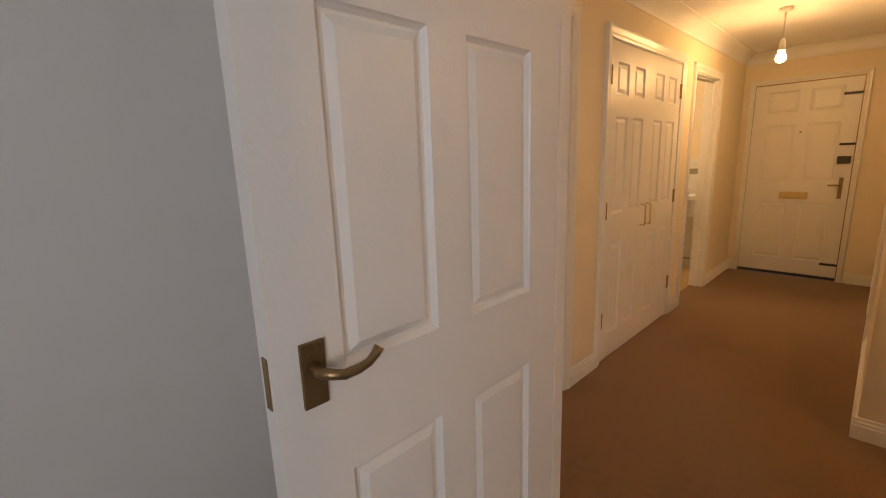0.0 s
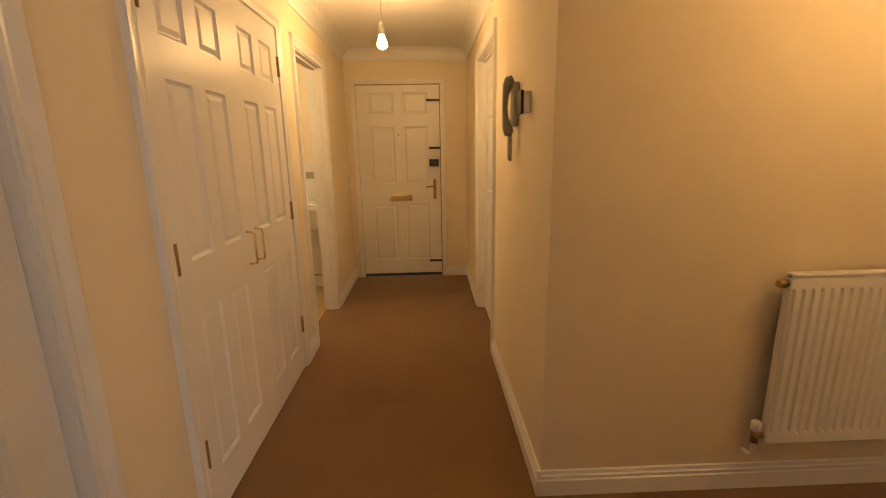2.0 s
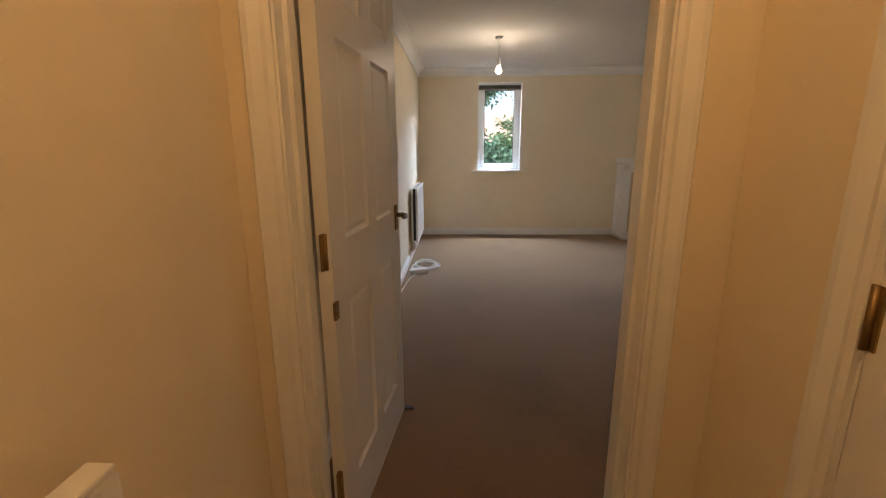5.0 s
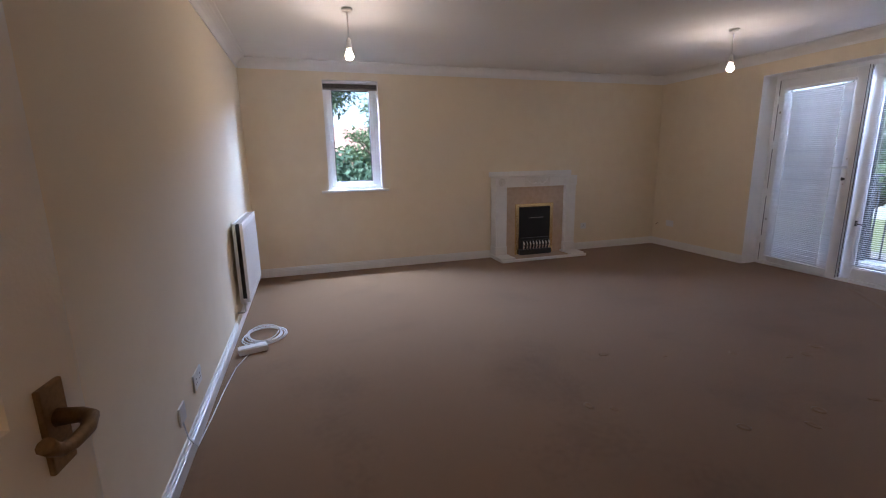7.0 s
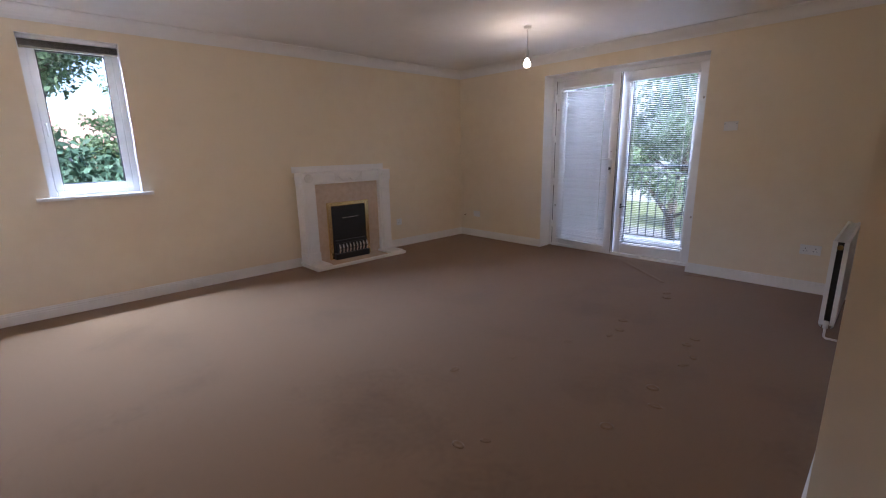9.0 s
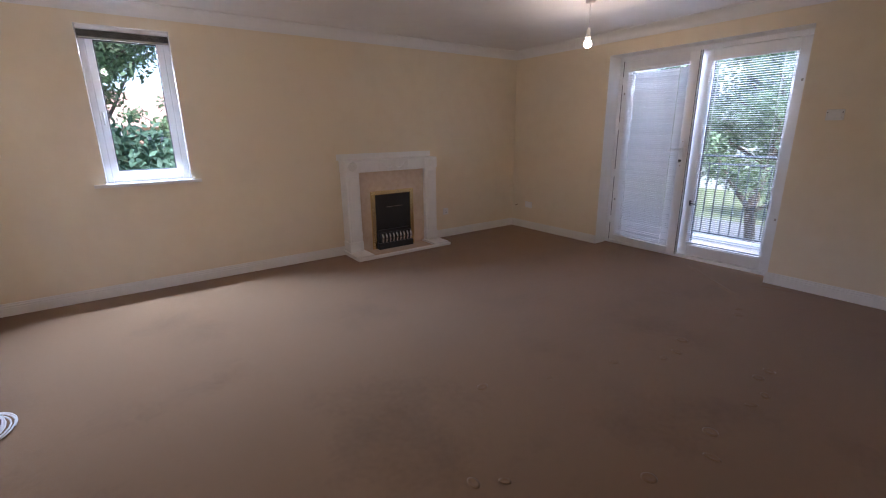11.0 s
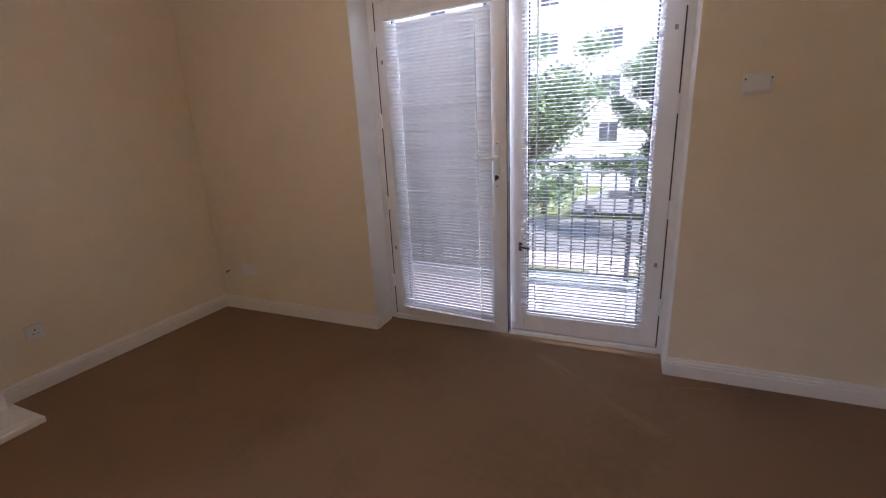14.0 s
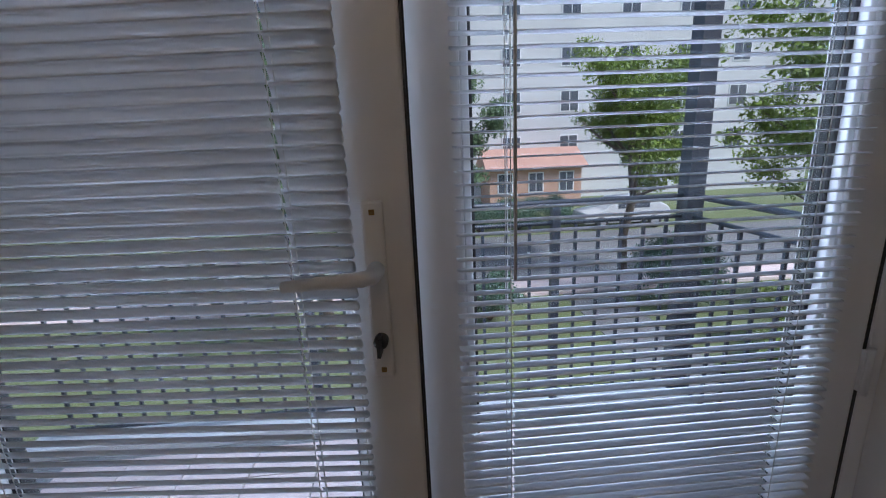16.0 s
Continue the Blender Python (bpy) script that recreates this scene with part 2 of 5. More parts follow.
def tube(bm, pts, radius, sides=8):
    """A round bar along the points; radius is a number or one for each point."""
    pts = [Vector(p) for p in pts]
    radii = radius if isinstance(radius, (list, tuple)) else [radius] * len(pts)
    ways = [(pts[min(i + 1, len(pts) - 1)] - pts[max(i - 1, 0)]).normalized() for i in range(len(pts))]
    side = ways[0].orthogonal().normalized()
    rings = []
    for p, w, r in zip(pts, ways, radii):
        side = (side - w * side.dot(w)).normalized()
        other = w.cross(side)
        rings.append([bm.verts.new(p + (side * math.cos(a) + other * math.sin(a)) * r) for a in (2 * math.pi * j / sides for j in range(sides))])
    for a, b in zip(rings, rings[1:]):
        for j in range(sides):
            bm.faces.new((a[j], a[(j + 1) % sides], b[(j + 1) % sides], b[j])).smooth = True
    bm.faces.new(rings[0][::-1])
    bm.faces.new(rings[-1])
    return bm


def lathe(bm, profile, centre, sides=20, axis="z"):
    """Turns a profile of (radius, height) about an axis through centre."""
    rings = []
    for r, h in profile:
        ring = []
        for j in range(sides):
            a = 2 * math.pi * j / sides
            p = (r * math.cos(a), r * math.sin(a), h)
            if axis == "y":
                p = (p[0], p[2], p[1])
            elif axis == "x":
                p = (p[2], p[0], p[1])
            ring.append(bm.verts.new(Vector(centre) + Vector(p)))
        rings.append(ring)
    for a, b in zip(rings, rings[1:]):
        for j in range(sides):
            bm.faces.new((a[j], a[(j + 1) % sides], b[(j + 1) % sides], b[j])).smooth = True
    bm.faces.new(rings[0][::-1])
    bm.faces.new(rings[-1])
    bmesh.ops.recalc_face_normals(bm, faces=bm.faces)
    return bm


BLOCK = FLAT


def use(block):
    global BLOCK
    BLOCK = block


def mesh_of(name, bm, material):
    me = bpy.data.meshes.new(name)
    bm.to_mesh(me)
    bm.free()
    me.materials.append(material)
    return me


def part(name, bm, material, parent, label=""):
    ob = new(name, mesh_of(name, bm, material))
    ob.parent = parent
    return tagged(ob, label)


def solid(name, bm, material, label, category, kind="", group=""):
    ob = new(name, mesh_of(name, bm, material))
    ob.matrix_world = BLOCK.copy()
    return tagged(ob, label, category, group, kind)


def thing(name, m, label, category, group="", kind=""):
    ob = new(name)
    ob.empty_display_size = 0.05
    ob.matrix_world = BLOCK @ m
    return tagged(ob, label, category, group, kind)


# ---- the plan, in metres ----
LX0, LX1, LY0, LY1, LZ = -0.185, 5.478, 0.27, 5.742, 2.42   # living room
NX, NY = 2.24, 1.06                                           # its near corner block
HX0, HY0, HY1, HZ = -3.143, -3.28, -2.09, 2.24               # hall
HW, HE = -0.115, 1.00                                         # lobby west and east walls
BX = 1.38                                                     # bedroom wall, hall side
FY0, FY1, FZ = 2.424, 4.268, 2.185                            # french door opening
WX0, WX1, WZ0, WZ1 = 0.685, 1.32, 0.985, 2.235                # small window opening
DH = 1.95                                                     # inner door openings


def wall(name, pieces, material, label):
    return solid(name, boxes(*pieces), material, label, "wall", "structure")


# floors
solid("floor", boxes((-3.6, 5.48, -4.6, 5.45, -0.25, 0.0)), M_CARPET, "beige brown fitted carpet with worn patches", "floor", "structure")
solid("floor_bathroom", boxes((-2.9, -1.2, -5.0, HY0 - 0.1, -0.1, 0.004)), M_VINYL, "honey coloured vinyl bathroom floor", "floor", "structure")
# ceilings
use(LIVING)
solid("ceiling_living", boxes((LX0 - 0.3, LX1 + 0.3, 0.24, LY1 + 0.3, LZ, LZ + 0.25)), M_CEIL, "white painted living room ceiling", "ceiling", "structure")
use(FLAT)
solid("ceiling_hall", boxes((HX0 - 0.3, 4.2, -5.1, 0.0, HZ, 2.55)), M_CEIL, "white painted hall ceiling", "ceiling", "structure")

# living room walls
use(LIVING)
wall("wall_fireplace", [(LX0 - 0.3, WX0, LY1, LY1 + 0.3, 0, LZ), (WX1, LX1 + 0.3, LY1, LY1 + 0.3, 0, LZ),
                        (WX0, WX1, LY1, LY1 + 0.3, 0, WZ0), (WX0, WX1, LY1, LY1 + 0.3, WZ1, LZ)], M_WALL, "magnolia painted wall with a small window")
wall("wall_french_doors", [(LX1, LX1 + 0.3, FY1, LY1 - 0.002, 0, LZ), (LX1, LX1 + 0.3, NY - 0.3, FY0, 0, LZ),
                           (LX1, LX1 + 0.3, FY0, FY1, FZ, LZ)], M_WALL, "magnolia painted wall with the french doors")
wall("wall_living_west", [(LX0 - 0.3, LX0, 0.24, LY1 - 0.002, 0, LZ)], M_WALL, "magnolia painted wall with a radiator")
wall("wall_living_near", [(NX, LX1 - 0.002, LY0, NY, 0, LZ)], M_WALL, "magnolia painted corner block")
use(FLAT)
wall("wall_living_door", [(-0.5, -0.03, -0.1, 0.03, 0, 2.298), (0.85, 4.2, -0.1, 0.03, 0, 2.298), (-0.03, 0.85, -0.1, 0.03, DH + 0.03, 2.298)],
     M_WALL, "magnolia painted wall with the living room doorway")
# hall walls
wall("wall_front_door", [(HX0 - 0.25, HX0, HY0 - 0.2, -3.205, 0, HZ), (HX0 - 0.25, HX0, -2.335, HY1 + 0.3, 0, HZ), (HX0 - 0.25, HX0, -3.205, -2.335, 1.96, HZ)],
     M_WALL, "magnolia painted wall with the front door")
wall("wall_hall_south", [(HX0, -2.22, HY0 - 0.1, HY0, 0, HZ), (-1.50, -1.22, HY0 - 0.1, HY0, 0, HZ), (0.0, 0.38, HY0 - 0.1, HY0, 0, HZ),
                         (1.23, 1.5, HY0 - 0.1, HY0, 0, HZ), (-2.22, -1.50, HY0 - 0.1, HY0, 1.94, HZ), (-1.22, 0.0, HY0 - 0.1, HY0, 1.955, HZ),
                         (0.38, 1.23, HY0 - 0.1, HY0, DH + 0.02, HZ)], M_WALL, "magnolia painted hall wall with cupboard and doors")
wall("wall_hall_north", [(HX0, -2.18, HY1, HY1 + 0.3, 0, HZ), (-1.34, HW - 0.3, HY1, HY1 + 0.3, 0, HZ), (-2.18, -1.34, HY1, HY1 + 0.3, DH + 0.04, HZ)],
     M_WALL, "magnolia painted hall wall with a door")
wall("wall_lobby_west", [(HW - 0.3, HW, HY1, -0.102, 0, HZ)], M_WALL, "magnolia painted wall with a radiator")
wall("wall_lobby_east", [(HE, HE + 0.1, -0.42, -0.102, 0, HZ), (HE, HE + 0.1, -1.5, -1.28, 0, HZ), (HE, HE + 0.1, -1.28, -0.42, DH + 0.02, HZ),
                         (HE + 0.102, BX + 0.1, -1.5, -1.4, 0, HZ)], M_WALL, "magnolia painted lobby wall with a door")
wall("wall_bedroom_door", [(BX, BX + 0.1, -1.9, -1.502, 0, HZ), (BX, BX + 0.1, HY0, -2.76, 0, HZ), (BX, BX + 0.1, -2.76, -1.9, DH + 0.02, HZ)],
     M_WALL, "magnolia painted wall with the bedroom doorway")
# bedroom shell; its east opening is unseen, added to suit the fill lamp
wall("wall_bedroom", [(BX + 0.102, 4.2, -3.75, -3.65, 0, HZ), (4.1, 4.2, -3.65, -1.45, 0, HZ), (4.1, 4.2, -0.45, -0.3, 0, HZ), (4.1, 4.2, -1.45, -0.45, 0, 0.85), (4.1, 4.2, -1.45, -0.45, 2.12, HZ), (BX + 0.102, 4.1, -0.4, -0.3, 0, HZ), (BX + 0.1, BX + 0.2, -3.65, HY0 - 0.102, 0, HZ), (BX + 0.1, BX + 0.2, -1.48, -0.4, 0, HZ)],
     M_BED, "pale grey painted bedroom wall")
wall("wall_cupboard_back", [(-1.5, 1.5, -3.95, -3.85, 0, HZ)], M_BED, "plain back wall of the hall cupboards")
wall("wall_closet_back", [(HE + 0.102, BX - 0.002, -1.39, -1.3, 0, HZ), (HE + 0.5, HE + 0.58, -1.3, -0.42, 0, HZ)], M_BED, "plain closet wall")
wall("wall_bathroom", [(-2.95, -2.85, -5.0, HY0 - 0.102, 0, HZ), (-1.25, -1.15, -5.0, HY0 - 0.102, 0, HZ), (-2.95, -1.15, -5.1, -5.0, 0, HZ)],
     M_WALL, "plain magnolia bathroom wall")

# ---- skirting, coving, architraves ----
SKIRT = [(0, 0), (0.018, 0), (0.018, 0.066), (0.013, 0.069), (0.0145, 0.082), (0.0085, 0.086), (0.007, 0.1), (0, 0.102)]


def skirting(name, runs, label="white gloss moulded skirting board"):
    """Each run goes with its wall on the left."""
    bm = bmesh.new()
    for a, b in runs:
        prism(bm, SKIRT, a, b)
    return solid(name, bm, M_GLOSS, label, "skirting board", "structure")


use(LIVING)
skirting("baseboard_living", [((LX0, LY0), (LX0, LY1)), ((LX0, LY1), (2.80, LY1)), ((3.99, LY1), (LX1, LY1)), ((LX1, LY1), (LX1, FY1)),
                              ((LX1 - 0.015, FY1), (5.66, FY1)), ((5.66, FY0), (LX1 - 0.015, FY0)), ((LX1, FY0), (LX1, NY)), ((LX1, NY), (NX, NY)), ((NX, NY), (NX, LY0)), ((NX, LY0), (0.95, LY0))])
use(FLAT)
skirting("baseboard_hall", [((HX0, HY1), (-2.22, HY1)), ((HX0, -2.30), (HX0, HY1)), ((HX0, HY0), (HX0, -3.24)), ((-2.26, HY0), (HX0, HY0)),
                            ((-1.27, HY0), (-1.45, HY0)), ((0.335, HY0), (0.045, HY0)), ((-1.29, HY1), (HW + 0.015, HY1)), ((HW, HY1 - 0.015), (HW, -0.1)),
                            ((0.95, -0.1), (HE, -0.1)), ((HE, -0.1), (HE, -0.36)), ((HE, -1.34), (HE, -1.5))])
COVE_R = 0.1


def cove_outline(z):
    pts = [(0, z), (0, z - COVE_R)] + [(0.008, z - COVE_R)]
    pts += [(COVE_R - (COVE_R - 0.008) * math.cos(a), z - COVE_R + (COVE_R - 0.008) * math.sin(a)) for a in (math.pi / 2 * k / 6 for k in range(1, 7))]
    return pts + [(COVE_R, z)]


def coving(name, runs, z):
    bm = bmesh.new()
    for a, b in runs:
        prism(bm, cove_outline(z), a, b)
    return solid(name, bm, M_CEIL, "white plaster coving", "coving", "structure")


use(LIVING)
coving("trim_coving_living", [((LX0, LY0), (LX0, LY1)), ((LX0, LY1), (LX1, LY1)), ((LX1, LY1), (LX1, NY)), ((LX1, NY), (NX, NY)), ((NX, NY), (NX, LY0)), ((NX, LY0), (LX0, LY0))], LZ)
use(FLAT)
coving("trim_coving_hall", [((HX0, HY1), (HW, HY1)), ((HW, HY1), (HW, -0.1)), ((HW, -0.1), (HE, -0.1)), ((HE, -0.1), (HE, -1.5)), ((HE, -1.5), (BX, -1.5)),
                            ((BX, -1.5), (BX, HY0)), ((BX, HY0), (HX0, HY0)), ((HX0, HY0), (HX0, HY1))], HZ)

# architrave section: (across from the opening, proud of the wall)
ARCH = [(0, 0), (0, 0.010), (0.012, 0.014), (0.022, 0.012), (0.045, 0.020), (0.058, 0.021), (0.062, 0.016), (0.066, 0.0)]


def door_frame(name, width, height, depth, label, sides=(1, 1), stop=0.012, arch_w=1.0):
    """A lining with architraves; local x across from the hinge side, y from the front face (0) back, z up."""
    root = thing(name, Matrix.Identity(4), label, "door frame", kind="structure")
    t = 0.028
    part("lining", boxes((-t, 0, 0, depth, 0, height), (width, width + t, 0, depth, 0, height), (-t, width + t, 0, depth, height, height + t)), M_GLOSS, root)
    part("stop", boxes((0, stop, depth * 0.35, depth * 0.62, 0, height), (width - stop, width, depth * 0.35, depth * 0.62, 0, height), (stop, width - stop, depth * 0.35, depth * 0.62, height - stop, height)), M_GLOSS, root)
    for side, on in zip((0, 1), sides):
        if not on:
            continue
        bm = bmesh.new()
        for k, (across, proud) in enumerate(ARCH):
            pass
        y_of = (lambda p: -p) if side == 0 else (lambda p: depth + p)
        e = 0.006 + t * 0
        loops = []
        for a, p in ARCH:
            a = a * arch_w + 0.006
            loops.append([bm.verts.new(v) for v in ((-a, y_of(p), 0), (-a, y_of(p), height + a), (width + a, y_of(p), height + a), (width + a, y_of(p), 0))])
        for a, b in zip(loops, loops[1:]):
            for j in range(3):
                bm.faces.new((a[j], a[j + 1], b[j + 1], b[j]))
        for j in (0, 3):
            bm.faces.new([lp[j] for lp in loops])
        bmesh.ops.recalc_face_normals(bm, faces=bm.faces)
        part("architrave", bm, M_GLOSS, root)
    return root


def panel_leaf(width, height, thick, columns, rows, stile):
    """A moulded panel door; columns and rows are lists of (from, to) in x and z. Front face at y = 0, back at y = thick."""
    bm = bmesh.new()
    xs = sorted({0.0, width, *(v for c in columns for v in c)})
    zs = sorted({0.0, height, *(v for r in rows for v in r)})
    grids = []
    for y in (0.0, thick):
        grids.append([[bm.verts.new((x, y, z)) for z in zs] for x in xs])
    fields = []
    for g, grid in enumerate(grids):
        for i in range(len(xs) - 1):
            for k in range(len(zs) - 1):
                quad = (grid[i][k], grid[i + 1][k], grid[i + 1][k + 1], grid[i][k + 1])
                f = bm.faces.new(quad if g == 0 else quad[::-1])
                if any(abs(c[0] - xs[i]) < 1e-6 for c in columns) and any(abs(r[0] - zs[k]) < 1e-6 for r in rows):
                    fields.append(f)
    nx, nz = len(xs) - 1, len(zs) - 1
    a, b = grids
    for i in range(nx):
        bm.faces.new((a[i][0], b[i][0], b[i + 1][0], a[i + 1][0]))
        bm.faces.new((a[i][nz], a[i + 1][nz], b[i + 1][nz], b[i][nz]))
    for k in range(nz):
        bm.faces.new((a[0][k], a[0][k + 1], b[0][k + 1], b[0][k]))
        bm.faces.new((a[nx][k], b[nx][k], b[nx][k + 1], a[nx][k + 1]))
    bmesh.ops.recalc_face_normals(bm, faces=bm.faces)
    for thickness, depth in ((0.004, -0.004), (0.010, -0.006), (0.008, 0.0), (0.022, 0.007)):
        bmesh.ops.inset_individual(bm, faces=fields, thickness=thickness, depth=depth)
    return bm


ROWS = [(0.20, 0.80), (0.985, 1.525), (1.625, 1.83)]


def lever_handle(parent, x, y, z, way, out):
    """A scrolled lever on a rectangular plate; way: +1 or -1, where the lever points in x; out: +1 or -1, which side of the door in y."""
    plate = bmesh.new()
    box(plate, x - 0.020, x + 0.020, y, y + out * 0.007, z - 0.052, z + 0.052, bevel=0.002)
    h = part("handle", plate, M_BRONZE, parent, "aged bronze lever handle on a plate")
    lev = bmesh.new()
    tube(lev, [(x, y + out * 0.004, z + 0.01), (x, y + out * 0.03, z + 0.01), (x + way * 0.008, y + out * 0.045, z + 0.011), (x + way * 0.025, y + out * 0.05, z + 0.006),
               (x + way * 0.05, y + out * 0.05, z + 0.006), (x + way * 0.068, y + out * 0.05, z + 0.010), (x + way * 0.080, y + out * 0.05, z + 0.019), (x + way * 0.088, y + out * 0.05, z + 0.028)],
         [0.011, 0.009, 0.0085, 0.008, 0.0075, 0.007, 0.0075, 0.0085], 10)
    part("lever", lev, M_BRONZE, h)
    return h


def butt_hinge(parent, x, y, z, long=0.1, wide=0.03, face=-1):
    bm = boxes((x - wide, x + wide, y - 0.0025, y + 0.0025, z - long / 2, z + long / 2))
    tube(bm, [(x, y + face * 0.005, z - long / 2), (x, y + face * 0.005, z + long / 2)], 0.006, 8)
    return part("hinge", bm, M_HINGE, parent, "dulled brass butt hinge")


def panel_door(name, m, width, label, height=1.935, group="", hinge_x=0.0, handle=True, handle_sides=(-1, 1), handle_z=0.985):
    """Local x from the hinge edge, y 0 is the front face, 0.04 the back."""
    root = thing(name, m, label, "door", group)
    col = (width - 0.325) / 2
    cols = [(0.115, 0.115 + col), (width - 0.115 - col, width - 0.115)]
    part("leaf", panel_leaf(width, height, 0.04, cols, ROWS, 0.1), M_DOOR, root)
    if handle:
        for s in handle_sides:
            lever_handle(root, width - 0.06, 0.0 if s < 0 else 0.04, handle_z, -1, s)
        part("latch", boxes((width - 0.001, width + 0.002, 0.012, 0.028, handle_z - 0.04, handle_z + 0.04)), M_HINGE, root, "brass latch plate")
    return root

# ---- doors and frames ----


def placed(root, m):
    root.matrix_world = BLOCK @ m
    return root


placed(door_frame("door_frame_living", 0.82, DH, 0.13, "white gloss door frame to the living room"), pose(0, -0.1, 0))
living_door = panel_door("living_room_door", pose(0.046, 0.034, 0.008, 0, 0, 84.0), 0.765, "open white six-panel door with bronze lever handles", handle_z=0.955)
for hz in (0.24, 0.97, 1.76):
    butt_hinge(living_door, 0.0, 0.02, hz, 0.1, 0.02)
bolt = boxes((-0.012, 0.012, -0.008, 0.0, 0.78, 0.83))
tube(bolt, [(0.0, -0.004, 0.805), (-0.025, -0.012, 0.805)], 0.005, 8)
part("closer_anchor", bolt, M_BRONZE, living_door, "small bronze door closer anchor")
solid("threshold_strip", boxes((0.0, 0.82, -0.02, 0.012, 0.0, 0.006), bevel=0.002), M_METALSTRIP, "pale metal carpet threshold strip in the doorway", "threshold")
wedge = boxes((0.10, 0.17, 0.80, 0.815, 0.0, 0.012))
solid("door_stop", wedge, M_DARK, "small dark door stop under the open door", "door stop")

placed(door_frame("door_frame_bedroom", 0.80, DH, 0.1, "white gloss bedroom door frame"), pose(BX + 0.1, -2.73, 0, 0, 0, 90))
bedroom_door = panel_door("bedroom_door", pose(1.482, -2.741, 0.008, 0, 0, 0.0), 0.742, "open white six-panel bedroom door with a bronze handle", handle_z=0.995)
for hz in (0.24, 0.97, 1.76):
    butt_hinge(bedroom_door, 0.0, 0.0, hz, 0.1, 0.012)

placed(door_frame("door_frame_store", 0.79, DH, 0.1, "white gloss frame of a closed hall door"), pose(1.205, HY0, 0, 0, 0, 180))
panel_door("hall_store_door", pose(0.418, HY0 - 0.072, 0.008), 0.785, "closed white six-panel hall door", handle_sides=(1,))

placed(door_frame("door_frame_cupboard", 1.16, 1.93, 0.1, "white gloss frame round the double cupboard doors", (1, 0)), pose(-0.03, HY0, 0, 0, 0, 180))


def cupboard_door(m, width, label, front):
    root = thing("cupboard_door", m, label, "cupboard door", "double cupboard doors in the hall")
    w = (width - 0.09 - 0.09 - 0.085) / 2
    cols = [(0.09, 0.09 + w), (width - 0.09 - w, width - 0.09)]
    part("leaf", panel_leaf(width, 1.915, 0.04, cols, [(0.165, 0.755), (0.94, 1.51), (1.635, 1.81)], 0.09), M_DOOR, root)
    y, s = (0.0, -1) if front == 0 else (0.04, 1)
    for z in (0.275, 0.967, 1.731):
        bm = boxes((-0.004, 0.012, y, y + s * 0.004, z - 0.05, z + 0.05))
        tube(bm, [(-0.002, y + s * 0.005, z - 0.05), (-0.002, y + s * 0.005, z + 0.05)], 0.006, 8)
        part("hinge", bm, M_HINGE, root, "dulled brass hinge")
    pull = bmesh.new()
    x = width - 0.045
    tube(pull, [(x, y, 0.815), (x, y + s * 0.028, 0.817), (x, y + s * 0.032, 0.827), (x, y + s * 0.032, 0.945), (x, y + s * 0.028, 0.955), (x, y, 0.957)], 0.005, 8)
    part("pull_handle", pull, M_BRASS, root, "thin brass D pull handle")
    return root


cupboard_door(pose(-0.033, HY0 + 0.004, 0.01, 0, 0, 180), 0.577, "closed white panelled cupboard door with brass pull", 0)
cupboard_door(pose(-1.187, HY0 - 0.036, 0.01), 0.577, "closed white panelled cupboard door with brass pull", 1)

placed(door_frame("door_frame_bathroom", 0.66, 1.91, 0.1, "white gloss bathroom door frame"), pose(-1.53, HY0, 0, 0, 0, 180))
placed(door_frame("door_frame_hall", 0.78, 1.935, 0.1, "white gloss frame of the hall side door"), pose(-2.15, HY1, 0))
side_door = panel_door("hall_side_door", pose(-2.145, HY1 + 0.05, 0.008), 0.77, "closed white six-panel hall side door", handle=False)
part("escutcheon", boxes((0.72, 0.735, -0.004, 0.0, 0.86, 0.885), bevel=0.001), M_HINGE, side_door, "small brass escutcheon")

placed(door_frame("door_frame_closet", 0.80, DH, 0.1, "white gloss closet door frame in the lobby"), pose(HE, -0.45, 0, 0, 0, -90))
closet_door = panel_door("closet_door", pose(HE - 0.003, -0.455, 0.008, 0, 0, -90), 0.785, "closed white six-panel closet door", handle=False)
for hz in (0.24, 0.99, 1.76):
    butt_hinge(closet_door, 0.0, -0.001, hz, 0.1, 0.014)

# front door with its furniture
placed(door_frame("door_frame_front", 0.82, 1.93, 0.1, "white gloss front door frame", (1, 0), arch_w=0.6), pose(HX0, -3.179, 0, 0, 0, 90))
front_door = thing("front_door", pose(HX0 - 0.012, -3.176, 0.012, 0, 0, 90), "closed white six-panel front door with letterbox and chains", "door")
part("leaf", panel_leaf(0.808, 1.908, 0.045, [(0.12, 0.36), (0.45, 0.69)], [(0.17, 0.75), (0.965, 1.52), (1.64, 1.84)], 0.1), M_DOOR, front_door)
box_bm = boxes((0.29, 0.52, -0.006, 0.0, 0.785, 0.855), bevel=0.002)
letter = part("letterbox", box_bm, M_BRASS, front_door, "brass letterbox plate")
part("flap", boxes((0.303, 0.507, -0.010, -0.006, 0.797, 0.843), bevel=0.002), M_BRASS, letter)
viewer = bmesh.new()
lathe(viewer, [(0.008, 0.0), (0.008, -0.004), (0.004, -0.006)], (0.40, 0, 1.44), 12, "y")
part("spyhole", viewer, M_BRONZE, front_door, "small brass spyhole")
fh = part("handle", boxes((0.735, 0.765, -0.008, 0.0, 0.80, 1.00), bevel=0.002), M_HINGE, front_door, "long dulled brass lever handle plate")
lv = bmesh.new()
tube(lv, [(0.75, 0, 0.93), (0.75, -0.035, 0.93), (0.74, -0.045, 0.93), (0.66, -0.045, 0.928)], 0.008, 8)
part("lever", lv, M_HINGE, fh)
